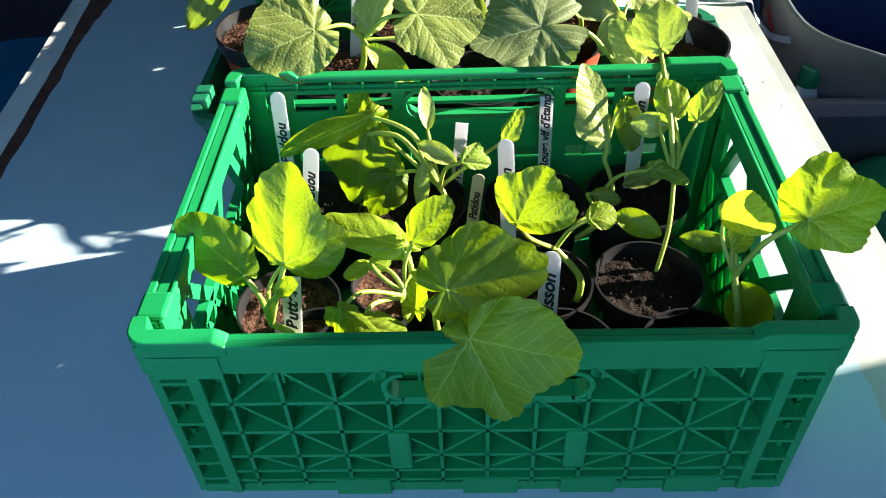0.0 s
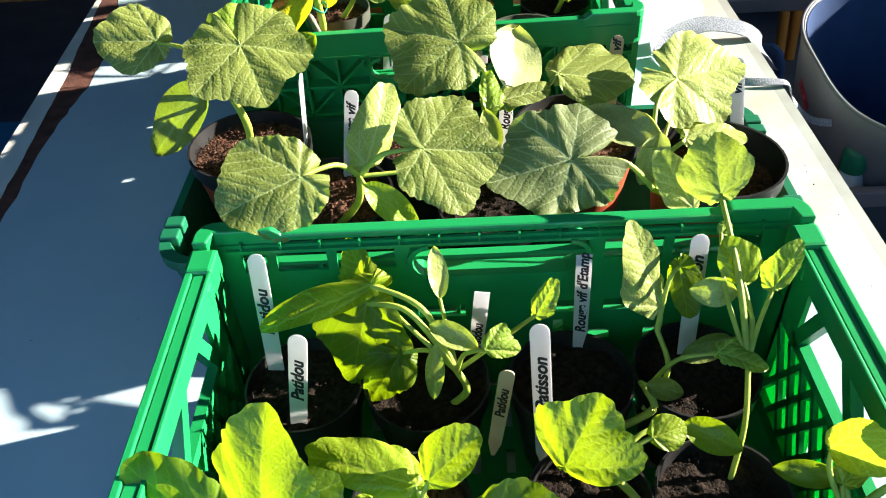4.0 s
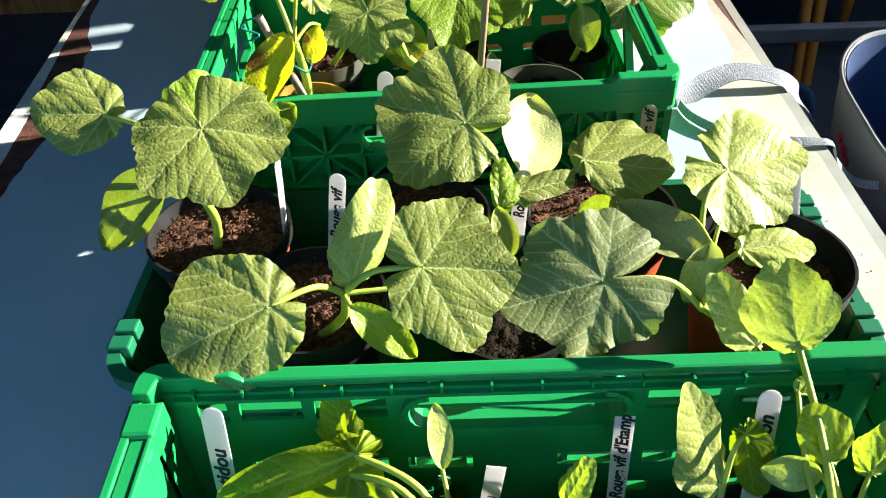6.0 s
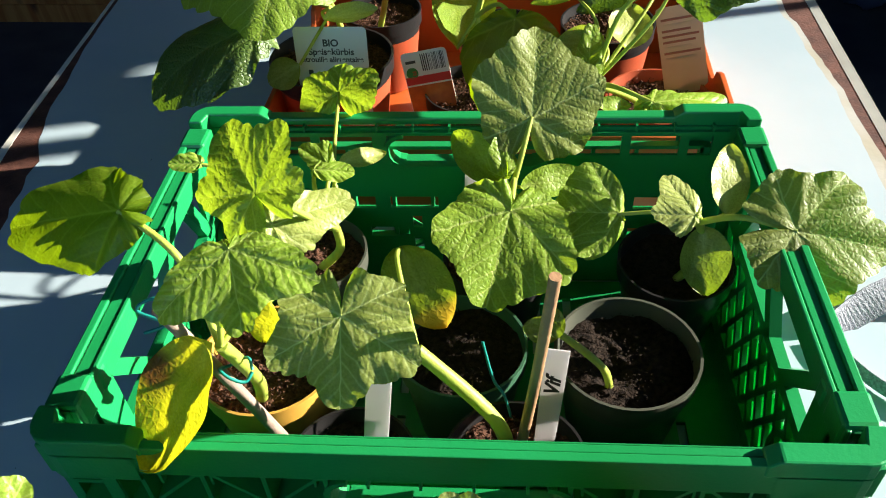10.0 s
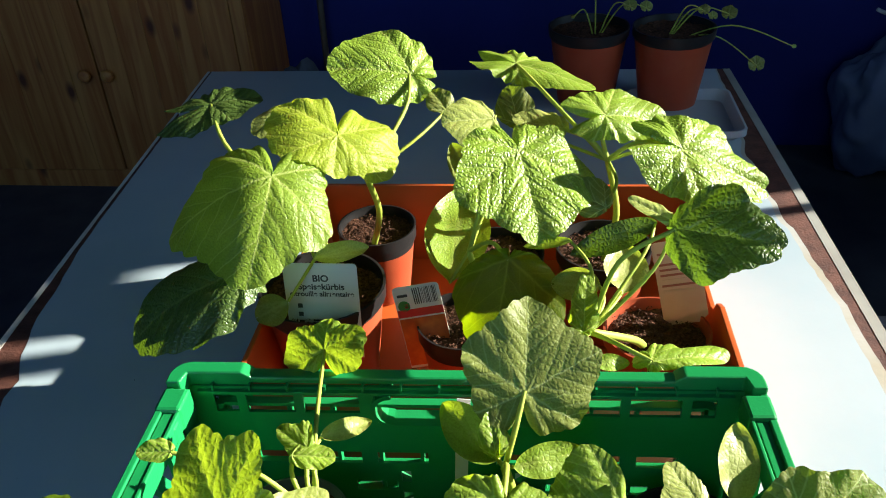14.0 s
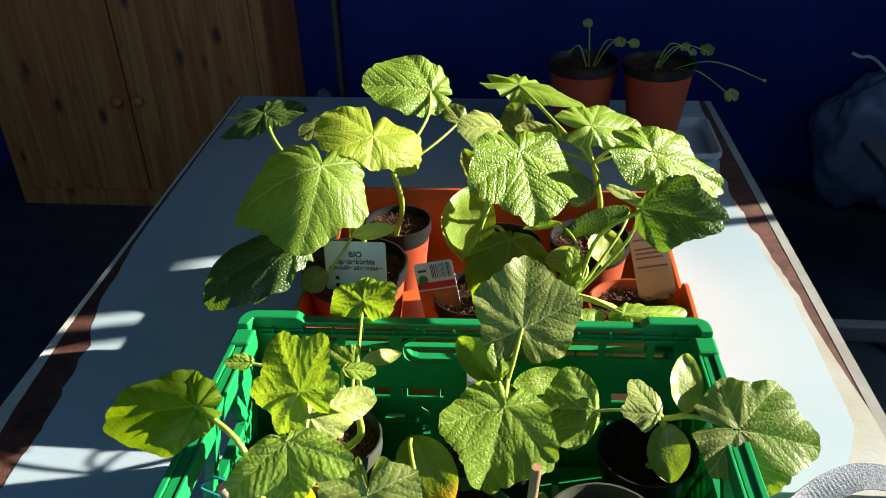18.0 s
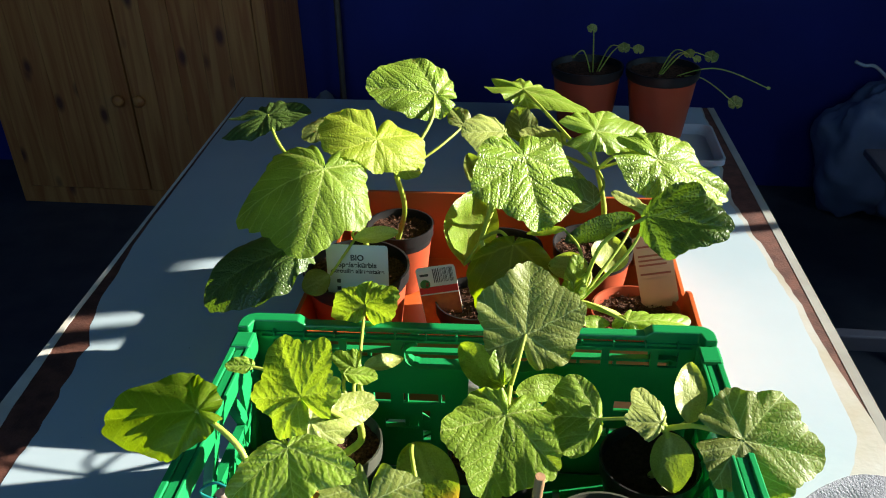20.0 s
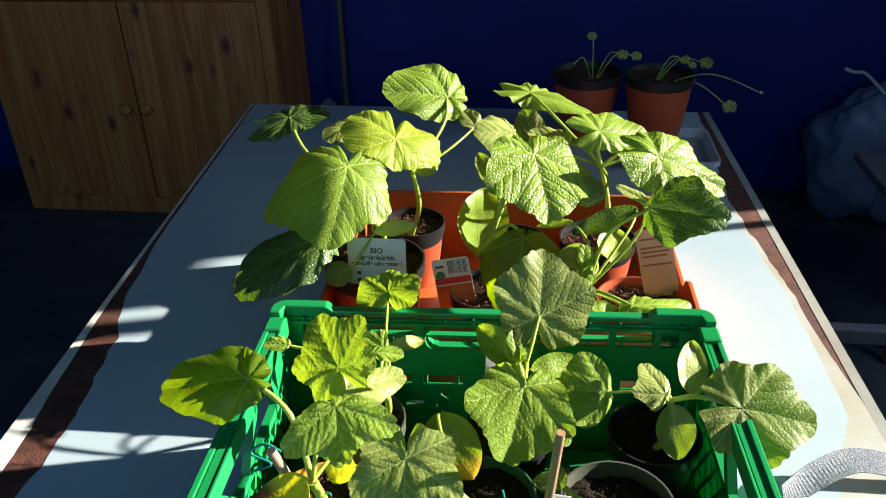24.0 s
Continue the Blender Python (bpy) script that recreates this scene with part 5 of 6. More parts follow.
leaf(PLANTS[34], "r", (0.038, 1.221, 1.000), (-0.884, 0.297, 0.360), (0.049, -0.707, 0.705), 0.041, 0.021, 0.1, -0.18, 0)
leaf(PLANTS[34], "r", (0.102, 1.285, 1.035), (-0.991, 0.084, 0.109), (0.063, -0.423, 0.904), 0.032, 0.015, 0.1, -0.04, 1)
leaf(PLANTS[35], "p", (0.086, 1.115, 1.043), (0.923, -0.368, 0.116), (-0.303, -0.505, 0.808), 0.079, 0.043, 0.12, 0.04, 8)
leaf(PLANTS[35], "r", (0.089, 1.129, 1.040), (-0.871, 0.419, 0.257), (0.063, -0.423, 0.904), 0.044, 0.009, 0.1, -0.16, 3)
leaf(PLANTS[35], "s", (0.071, 1.060, 0.945), (0.954, 0.298, -0.041), (0.069, -0.087, 0.994), 0.067, 0.016, 0.2, 0.42, 1)
leaf(PLANTS[35], "c", (0.021, 1.056, 0.945), (0.971, 0.189, -0.147), (0.234, -0.619, 0.750), 0.034, 0.008, 0, 0.00, 1)
leaf(PLANTS[35], "c", (0.084, 1.194, 1.000), (-0.930, -0.184, -0.317), (-0.101, -0.704, 0.704), 0.086, 0.015, 0.0, 0.00, 8)
leaf(PLANTS[35], "c", (0.005, 1.183, 0.985), (-0.993, -0.057, -0.108), (-0.045, -0.653, 0.756), 0.046, 0.006, 0, 0.00, 1)
leaf(PLANTS[35], "c", (0.034, 1.165, 0.945), (-0.969, 0.224, -0.102), (-0.229, -0.668, 0.708), 0.049, 0.018, 0, 0.00, 3)
leaf(PLANTS[35], "s", (0.015, 1.096, 0.945), (0.046, 0.643, 0.765), (0.045, -0.766, 0.641), 0.046, 0.014, 0.1, -0.00, 1)
leaf(PLANTS[35], "c", (0.054, 1.161, 0.940), (0.145, 0.884, 0.444), (0.164, -0.464, 0.871), 0.056, 0.024, 0, 0.00, 3)


# ---- plant labels, sticks and ties ----
M_LABEL = material("white label plastic", (0.82, 0.79, 0.80), 0.42, (0.78, 0.75, 0.76), 30.0, trans=0.58)
M_WOODTAG = material("pale wooden label", (0.62, 0.44, 0.27), 0.6, (0.55, 0.37, 0.22), 40.0)
M_INK = material("black ink", (0.012, 0.011, 0.014), 0.6)
M_CANE = material("wooden cane", (0.36, 0.20, 0.10), 0.6, (0.26, 0.14, 0.07), 60.0, 0.3, 300)
M_GREYCANE = material("weathered cane", (0.30, 0.22, 0.17), 0.65, (0.22, 0.15, 0.12), 60.0, 0.3, 300)
M_TIE = material("teal tie wire", (0.01, 0.22, 0.18), 0.4)


def letters(text, mat, parent, size, m, name="lettering", bold=0.035):
    cu = bpy.data.curves.new(name, "FONT")
    cu.body, cu.size, cu.extrude, cu.shear = text, size, 0.00008, 0.3
    cu.align_x, cu.align_y, cu.offset = "LEFT", "CENTER", size * bold
    cu.materials.append(mat)
    ob = new(name, cu)
    ob.parent = parent
    ob.matrix_local = m
    return ob


def plant_label(top, foot, text, width=0.0145, wood=False, face=(0, -1, 0.5), rounded_top=True, deep=0.022, start=0.30, lab=None):
    """A stick-in label from its top down to the soil, with handwriting running up its face."""
    up = (Vector(top) - Vector(foot))
    ln = up.length
    up.normalize()
    nz = (Vector(face) - up * up.dot(Vector(face))).normalized()
    x = up.cross(nz).normalized()
    o = tagged(new("plant_label"), lab or ("pale wooden plant label with handwriting" if wood else "white plastic plant label with handwriting"), "label", "plant labels")
    m = Matrix((x, up, nz)).transposed().to_4x4()
    m.translation = Vector(foot)
    o.matrix_world = m
    hw = width / 2
    pts = [(-hw * 0.25, -deep), (hw * 0.25, -deep), (hw * 0.92, -deep * 0.3), (hw, ln * 0.5)]
    if rounded_top:
        pts += [(hw * math.cos(a_), ln - hw + hw * math.sin(a_)) for a_ in np.linspace(0, math.pi, 9)]
    else:
        pts += [(hw, ln), (-hw, ln)]
    pts += [(-hw, ln * 0.5), (-hw * 0.92, -deep * 0.3)]
    bm = bmesh.new()
    a_ = [bm.verts.new((p[0], p[1], -0.0005)) for p in pts]
    b_ = [bm.verts.new((p[0], p[1], 0.0005)) for p in pts]
    bm.faces.new(a_[::-1])
    bm.faces.new(b_)
    for i in range(len(pts)):
        bm.faces.new((a_[i], a_[(i + 1) % len(pts)], b_[(i + 1) % len(pts)], b_[i]))
    solid("blade", bm, M_WOODTAG if wood else M_LABEL, o)
    if text:
        letters(text, M_INK, o, width * 0.92, pose(0, ln * (start - 0.02), 0.0008, 0, 0, 90))
    return o


plant_label((-0.204, 0.316, 0.943), (-0.199, 0.280, 0.850), "Patidou")
plant_label((-0.159, 0.236, 0.934), (-0.171, 0.225, 0.850), "Patidou", start=0.25)
plant_label((0.015, 0.228, 0.948), (0.019, 0.195, 0.852), "Patisson", start=0.32)
plant_label((0.056, 0.307, 0.940), (0.057, 0.300, 0.850), "Rouge vif d'Etamp", rounded_top=False, start=0.12, width=0.0125)
plant_label((0.148, 0.322, 0.945), (0.143, 0.288, 0.850), "Patisson", start=0.40)
plant_label((-0.024, 0.279, 0.930), (-0.031, 0.290, 0.850), "Patidou", rounded_top=False, start=0.1, width=0.012)
plant_label((-0.008, 0.202, 0.930), (-0.017, 0.200, 0.855), "Patidou", wood=True, width=0.011, start=0.35)
plant_label((0.046, 0.090, 0.945), (0.040, 0.040, 0.853), "Patisson", start=0.40, width=0.0155)
plant_label((-0.161, 0.108, 0.900), (-0.163, 0.086, 0.850), "Butter", rounded_top=False, start=0.15, width=0.0155)
plant_label((-0.151, 0.562, 0.945), (-0.163, 0.548, 0.856), "Rouge vif", start=0.30)
plant_label((0.008, 0.560, 0.945), (0.005, 0.575, 0.856), "Rouge", start=0.35, lab="white plastic plant label half hidden by leaves")
plant_label((0.134, 0.662, 0.943), (0.128, 0.640, 0.856), "Rouge vif", wood=True, start=0.40)
plant_label((0.250, 0.607, 0.940), (0.252, 0.560, 0.862), "vif", start=0.60, lab="white plastic plant label at the rim of a pot")
plant_label((-0.203, 0.571, 0.960), (-0.216, 0.590, 0.858), "", face=(1, -0.1, 0), lab="white plastic plant label seen on edge")
plant_label((-0.010, 0.784, 0.930), (-0.016, 0.768, 0.848), "Vif", rounded_top=False, start=0.55, width=0.0155)
plant_label((-0.125, 0.762, 0.932), (-0.134, 0.735, 0.838), "", width=0.017, lab="white plastic plant label with a folded top")
plant_label((-0.083, 1.000, 0.950), (-0.088, 0.985, 0.842), "", width=0.011, rounded_top=False, lab="narrow white plant label among leaves")


def cane(a_, b_, r, mat, lab):
    o = tagged(new("plant_stake"), lab, "stake", "plant stakes")
    o.location = a_
    tube("rod", [(0, 0, 0), (Vector(b_) - Vector(a_)) * 0.5 + Vector((0.001, 0, 0)), Vector(b_) - Vector(a_)], r, r * 0.97, mat, o, 12)
    return o


cane((-0.035, 0.756, 0.835), (-0.017, 0.744, 1.037), 0.0037, M_CANE, "straight brown wooden stake stuck in a pot")
cane((-0.190, 0.750, 0.835), (-0.238, 0.728, 1.014), 0.0042, M_GREYCANE, "weathered grey cane leaning in a pot")


def tie(pts, lab):
    o = tagged(new("tie_wire"), lab, "wire")
    o.location = pts[0]
    tube("wire", [Vector(p) - Vector(pts[0]) for p in pts], 0.0011, 0.0011, M_TIE, o, 6)


tie([(-0.040, 0.790, 0.842), (-0.046, 0.796, 0.862), (-0.054, 0.800, 0.875), (-0.062, 0.809, 0.905)], "teal coated wire standing in the soil")
tie([(-0.206 + 0.010 * math.cos(a_), 0.732 + 0.008 * math.sin(a_), 0.958 + 0.004 * math.sin(2 * a_)) for a_ in np.linspace(0, 6.2, 9)], "teal wire loop round a stem and a cane")
tie([(-0.236, 0.742, 1.000), (-0.250, 0.745, 1.004), (-0.262, 0.742, 0.996), (-0.244, 0.738, 0.990), (-0.258, 0.735, 0.984)], "teal wire end wound round a cane")

# ---- printed tags in the orange box ----
M_CARD = material("white printed card", (0.70, 0.76, 0.74), 0.45, (0.66, 0.72, 0.70), 12.0)
M_GREYINK = material("grey print", (0.05, 0.06, 0.06), 0.6)
M_REDINK = material("red print", (0.55, 0.03, 0.03), 0.5)
M_GREENINK = material("green print", (0.03, 0.25, 0.06), 0.5)
M_ORANGEINK = material("orange print", (0.62, 0.16, 0.02), 0.5, (0.40, 0.07, 0.01), 60.0)
M_PEACH = material("peach printed card", (0.72, 0.50, 0.36), 0.4, (0.66, 0.44, 0.30), 25.0, trans=0.25)
M_REDBAR = material("brown-red print", (0.40, 0.12, 0.08), 0.6)


def card(name, lab, w, h, m, mat, cut=0.0):
    o = tagged(new(name), lab, "tag")
    o.matrix_world = m
    c = max(cut, 0.004)
    pts = [(-w / 2 + cut, -h / 2), (w / 2 - cut, -h / 2), (w / 2, -h / 2 + cut), (w / 2, h / 2 - 0.004), (w / 2 - 0.0012, h / 2 - 0.0012), (w / 2 - 0.004, h / 2), (-w / 2 + 0.004, h / 2), (-w / 2 + 0.0012, h / 2 - 0.0012), (-w / 2, h / 2 - 0.004), (-w / 2, -h / 2 + cut)]
    bm = bmesh.new()
    a_ = [bm.verts.new((p[0], p[1], -0.0004)) for p in pts]
    b_ = [bm.verts.new((p[0], p[1], 0.0004)) for p in pts]
    bm.faces.new(a_[::-1])
    bm.faces.new(b_)
    for i in range(len(pts)):
        if (Vector(pts[i]) - Vector(pts[(i + 1) % len(pts)])).length > 1e-6:
            bm.faces.new((a_[i], a_[(i + 1) % len(pts)], b_[(i + 1) % len(pts)], b_[i]))
    solid("card", bm, mat, o)
    return o


def bar(o, x0, x1, y0, y1, mat, name="print"):
    bm = bmesh.new()
    box(bm, x0, x1, y0, y1, 0.0005, 0.0008)
    solid(name, bm, mat, o)


bio = card("seed_tag", "white card tag with a black printed heading in a pot", 0.078, 0.112, pose(-0.2485, 1.180, 0.893, 82, 0, 1), M_CARD)
for text, y, size in (("BIO", 0.0385, 0.0105), ("Speisekürbis", 0.029, 0.0098), ("citrouille alimentaire", 0.0205, 0.0082)):
    t_ = letters(text, M_GREYINK, bio, size, pose(0, y, 0.0007, 0, 0, 0), bold=0.026)
    t_.data.align_x, t_.data.shear = "CENTER", 0.0
for k in range(3):
    bar(bio, -0.027, -0.022, 0.004 - k * 0.010, 0.009 - k * 0.010, M_GREYINK)
bar(bio, -0.012, 0.006, -0.012, -0.010, M_GREYINK)
price = card("price_tag", "price tag with a barcode and a picture of orange squashes", 0.050, 0.098, pose(-0.145, 1.192, 0.868, 80, -10, 4), M_CARD)
rng = random.Random(5)
xx = -0.004
while xx < 0.021:
    wd = rng.choice((0.0005, 0.0008, 0.0012))
    bar(price, xx, xx + wd, 0.027, 0.046, M_GREYINK, "barcode_bar")
    xx += wd + rng.choice((0.0006, 0.0009, 0.0013))
bar(price, -0.021, -0.010, 0.037, 0.040, M_GREYINK)
bar(price, -0.0245, 0.0245, 0.013, 0.022, M_REDINK)
bm = lathe([(0.0005, 0.0), (0.0065, 0.0), (0.0065, 0.0003), (0.0005, 0.0003)], 20)
lg = solid("round_mark", bm, M_GREENINK, price)
lg.location = (-0.016, 0.026, 0.0005)
bar(price, -0.0155, -0.0115, 0.0235, 0.0285, M_REDINK)
bar(price, -0.0245, 0.0245, -0.046, 0.011, M_ORANGEINK, "picture")
peach = card("care_tag", "peach card tag with lines of small print in a pot", 0.047, 0.098, pose(0.124, 1.245, 0.895, 80, -14, -4), M_PEACH, cut=0.008)
for k in range(8):
    bar(peach, -0.019, 0.019 - 0.004 * (k % 3), 0.034 - k * 0.0062, 0.0365 - k * 0.0062, M_REDBAR if 2 <= k <= 4 else M_GREYINK)
    if k not in (2, 3, 4):
        bpy.data.objects[scene.collection.objects[-1].name].data.materials[0] = M_PEACH if k % 2 else M_REDBAR

# ---- seedlings in the far pots ----
def thin_seedling(base, tops, label):
    o = tagged(new("thin_seedling"), label, "seedling", "thin seedlings")
    o.location = base
    for tp, r in tops:
        v = Vector(tp) - Vector(base)
        tube("stem", [(0, 0, -0.02), v * 0.5 + Vector((0, 0, 0.03)), v], 0.0016, 0.001, M_STEM, o, 6)
        LEAF_NO[0] += 1
        me = blade_mesh("r", r, r * 0.9, 0.6, 0, random.Random(LEAF_NO[0]))
        me.materials.append(LEAF[0])
        lf = new("leaf", me)
        lf.parent = o
        lf.matrix_local = Matrix.Translation(v) @ pose(0, 0, 0, 62, 0, LEAF_NO[0] * 37 % 40 - 20)
    return o


thin_seedling((0.205, 2.07, 0.885), [((0.270, 2.06, 0.935), 0.012), ((0.316, 2.06, 0.928), 0.016), ((0.288, 2.06, 0.924), 0.010), ((0.440, 2.05, 0.868), 0.005), ((0.378, 2.05, 0.832), 0.018)], "spindly seedling bending over the pot's rim")
thin_seedling((0.075, 2.08, 0.885), [((0.066, 2.06, 0.985), 0.012), ((0.135, 2.06, 0.945), 0.014), ((0.165, 2.06, 0.942), 0.013), ((0.030, 2.06, 0.925), 0.004)], "spindly seedling with a few round leaves")
M_CLEAR = material("clear plastic", (0.55, 0.62, 0.66), 0.15, trans=0.3)
dish = tagged(solid("shallow_dish", tub(0.20, 0.20, 0.022, 0.02, 0.002, 0.02, 0.004), M_CLEAR), "clear shallow plastic dish under a pot", "dish")
dish.location = (0.24, 1.985, TABLE_Z)
dish.data.transform(Matrix.Scale(1, 4))

# ---- pine cabinet, pole and bundle at the blue wall ----
def pine_material():
    m = material("knotty pine", (0.46, 0.20, 0.06), 0.5)
    n, l = m.node_tree.nodes, m.node_tree.links
    b_ = n["Principled BSDF"]
    tc = n.new("ShaderNodeTexCoord")
    mp = n.new("ShaderNodeMapping")
    mp.inputs["Scale"].default_value = (26, 26, 1.6)
    oi = n.new("ShaderNodeObjectInfo")
    l.new(tc.outputs["Object"], mp.inputs["Vector"])
    off = n.new("ShaderNodeVectorMath")
    off.operation = "ADD"
    sc = n.new("ShaderNodeVectorMath")
    sc.operation = "SCALE"
    sc.inputs[0].default_value = (31.0, 17.0, 7.0)
    l.new(oi.outputs["Random"], sc.inputs["Scale"])
    l.new(mp.outputs[0], off.inputs[0])
    l.new(sc.outputs[0], off.inputs[1])
    t = n.new("ShaderNodeTexNoise")
    t.inputs["Scale"].default_value, t.inputs["Detail"].default_value, t.inputs["Distortion"].default_value = 1.0, 4, 1.2
    l.new(off.outputs[0], t.inputs["Vector"])
    r = n.new("ShaderNodeValToRGB")
    r.color_ramp.elements[0].position, r.color_ramp.elements[1].position = 0.35, 0.65
    r.color_ramp.elements[0].color, r.color_ramp.elements[1].color = (0.44, 0.125, 0.025, 1), (0.62, 0.26, 0.065, 1)
    l.new(t.outputs["Fac"], r.inputs[0])
    mp2 = n.new("ShaderNodeMapping")
    mp2.inputs["Scale"].default_value = (9, 9, 4.5)
    add2 = n.new("ShaderNodeVectorMath")
    add2.operation = "ADD"
    l.new(tc.outputs["Object"], mp2.inputs["Vector"])
    l.new(mp2.outputs[0], add2.inputs[0])
    l.new(sc.outputs[0], add2.inputs[1])
    vo = n.new("ShaderNodeTexVoronoi")
    vo.inputs["Scale"].default_value = 1.0
    l.new(add2.outputs[0], vo.inputs["Vector"])
    kr = n.new("ShaderNodeValToRGB")
    kr.color_ramp.elements[0].position, kr.color_ramp.elements[1].position = 0.07, 0.2
    kr.color_ramp.elements[0].color, kr.color_ramp.elements[1].color = (1, 1, 1, 1), (0, 0, 0, 1)
    l.new(vo.outputs["Distance"], kr.inputs[0])
    mx = n.new("ShaderNodeMixRGB")
    mx.inputs[2].default_value = (0.13, 0.035, 0.015, 1)
    l.new(kr.outputs[0], mx.inputs[0])
    l.new(r.outputs[0], mx.inputs[1])
    l.new(mx.outputs[0], b_.inputs["Base Color"])
    return m


M_KNOTTY = pine_material()
cab = tagged(new("pine_cabinet"), "knotty pine cabinet with two plank doors and round knobs", "cabinet")
cab.location = (-1.555, 3.05, 0.0)
boxes("body", [(-0.56, -0.54, 0, 0.36, 0, 1.55), (0.54, 0.56, 0, 0.36, 0, 1.55), (-0.54, 0.54, 0.34, 0.36, 0, 1.55), (-0.54, 0.54, 0, 0.34, 0.06, 0.08), (-0.54, 0.54, 0, 0.34, 1.53, 1.55)], M_KNOTTY, cab)
boxes("face_frame", [(-0.56, -0.515, -0.018, -0.001, 0.0, 1.55), (0.515, 0.56, -0.018, -0.001, 0.0, 1.55), (-0.515, 0.515, -0.018, -0.001, 0.0, 0.07), (-0.515, 0.515, -0.018, -0.001, 0.845, 0.905), (-0.515, 0.515, -0.018, -0.001, 1.50, 1.55)], M_KNOTTY, cab, bevel=0.002)
for s in (-1, 1):
    for z0, z1 in ((0.073, 0.842), (0.908, 1.497)):
        x0, x1 = (-0.513, -0.003) if s < 0 else (0.003, 0.513)
        dr = new("door")
        dr.parent = cab
        for k in range(5):
            wd = (x1 - x0) / 5
            boxes("plank", [(x0 + k * wd + 0.0006, x0 + (k + 1) * wd - 0.0006, -0.020 - 0.0008 * (k % 2), -0.002, z0, z1)], M_KNOTTY, dr, bevel=0.0012)
        kb = solid("knob", lathe([(0.008, 0.0), (0.008, 0.012), (0.021, 0.018), (0.023, 0.028), (0.015, 0.036), (0.004, 0.037)], 20), M_KNOTTY, dr, smooth=True)
        kb.matrix_local = pose(s * 0.042, -0.020, 0.448 if z0 < 0.5 else 1.2, 90, 0, 0)
pole = tagged(new("broom_pole"), "thin wooden pole leaning at the blue wall", "pole")
pole.location = (-0.838, 3.36, 0.0)
tube("shaft", [(0, 0, 0), (0.01, 0.01, 0.9), (0.0, 0.03, 1.9)], 0.012, 0.012, material("dull pole wood", (0.14, 0.10, 0.07), 0.6, (0.10, 0.07, 0.05), 20.0), pole, 10)


def blob(name, lab, cat, at, size, mat, seed, amp=0.25, n=26, crease=0.0):
    bm = bmesh.new()
    bmesh.ops.create_uvsphere(bm, u_segments=n, v_segments=n // 2 + 3, radius=1.0)
    for v in bm.verts:
        k = 1 + amp * noise.noise(v.co * 1.6 + Vector((seed, 0, 0))) + amp * 0.5 * noise.noise(v.co * 4.2 + Vector((0, seed, 0)))
        k += crease * (0.5 - abs(noise.noise(v.co * 3.1 + Vector((seed, seed, 1.0)))) - 0.6 * abs(noise.noise(v.co * 7.3 + Vector((2.0, seed, 0)))))
        v.co = Vector((v.co.x * size[0], v.co.y * size[1], max(v.co.z, -0.85) * size[2])) * k
    ob = tagged(solid(name, bm, mat, smooth=True), lab, cat)
    ob.location = at
    return ob


M_PIPING = material("pale grey piping", (0.08, 0.085, 0.10), 0.7)
M_BAGFILM = material("pale plastic film", (0.24, 0.29, 0.42), 0.35, (0.16, 0.20, 0.32), 5.0, trans=0.2)
M_SLIVER = material("white sunlit sliver", (0.85, 0.84, 0.80), 0.3, trans=0.3)
M_GREYCLOTH = material("grey cloth", (0.10, 0.11, 0.13), 0.85, (0.14, 0.15, 0.17), 20.0, 0.4, 300)
M_BLUECLOTH = material("dark blue lining", (0.020, 0.040, 0.095), 0.8, (0.030, 0.055, 0.13), 10.0, 0.2, 60, spec=0.08)
sheet = tagged(new("plastic_bag"), "large crumpled bluish plastic bag on the floor by the wall", "bag")
sheet.location = (1.20, 3.20, 0.0)
for nm, at, size, seed in (("body", (-0.03, 0.03, 0.235), (0.20, 0.15, 0.25), 3.3), ("front_fold", (0.13, -0.06, 0.25), (0.17, 0.13, 0.27), 9.4)):
    fold = blob(nm, "", "", at, size, M_BAGFILM, seed, 0.22, 64, 0.10)
    fold.parent = sheet
    for key in list(fold.keys()):
        del fold[key]
# tube for a sunlit sliver, its brightness put into the white colour
tube("cord", [(-0.18, -0.01, 0.586), (-0.15, -0.015, 0.574), (-0.11, -0.02, 0.570), (-0.03, -0.02, 0.50)], 0.006, 0.006, M_SLIVER, sheet, 8)
blob("cloth_bundle", "grey bundle on the floor by the blue wall", "bundle", (-0.86, 3.14, 0.19), (0.10, 0.10, 0.24), M_GREYCLOTH, 8.1, 0.25)

# ---- chair, bags and bottle beside the table ----
M_CHAIRWOOD = material("orange-brown chair wood", (0.72, 0.27, 0.04), 0.4, (0.60, 0.21, 0.035), 12.0)
M_SEAT = material("mauve-grey seat", (0.15, 0.13, 0.14), 0.5, (0.19, 0.165, 0.175), 12.0)
M_BAGGREEN = material("green bag cloth", (0.01, 0.17, 0.07), 0.6, (0.012, 0.21, 0.09), 8.0, 0.2, 80)
M_WEB = material("grey strap webbing", (0.30, 0.31, 0.35), 0.8, (0.13, 0.135, 0.16), 420.0, 0.6, 600)
M_REDLOGO = material("red patch", (0.30, 0.012, 0.02), 0.6)
M_BAGGREY = material("grey bag cloth", (0.11, 0.115, 0.125), 0.75, (0.14, 0.145, 0.16), 7.0, 0.3, 120)

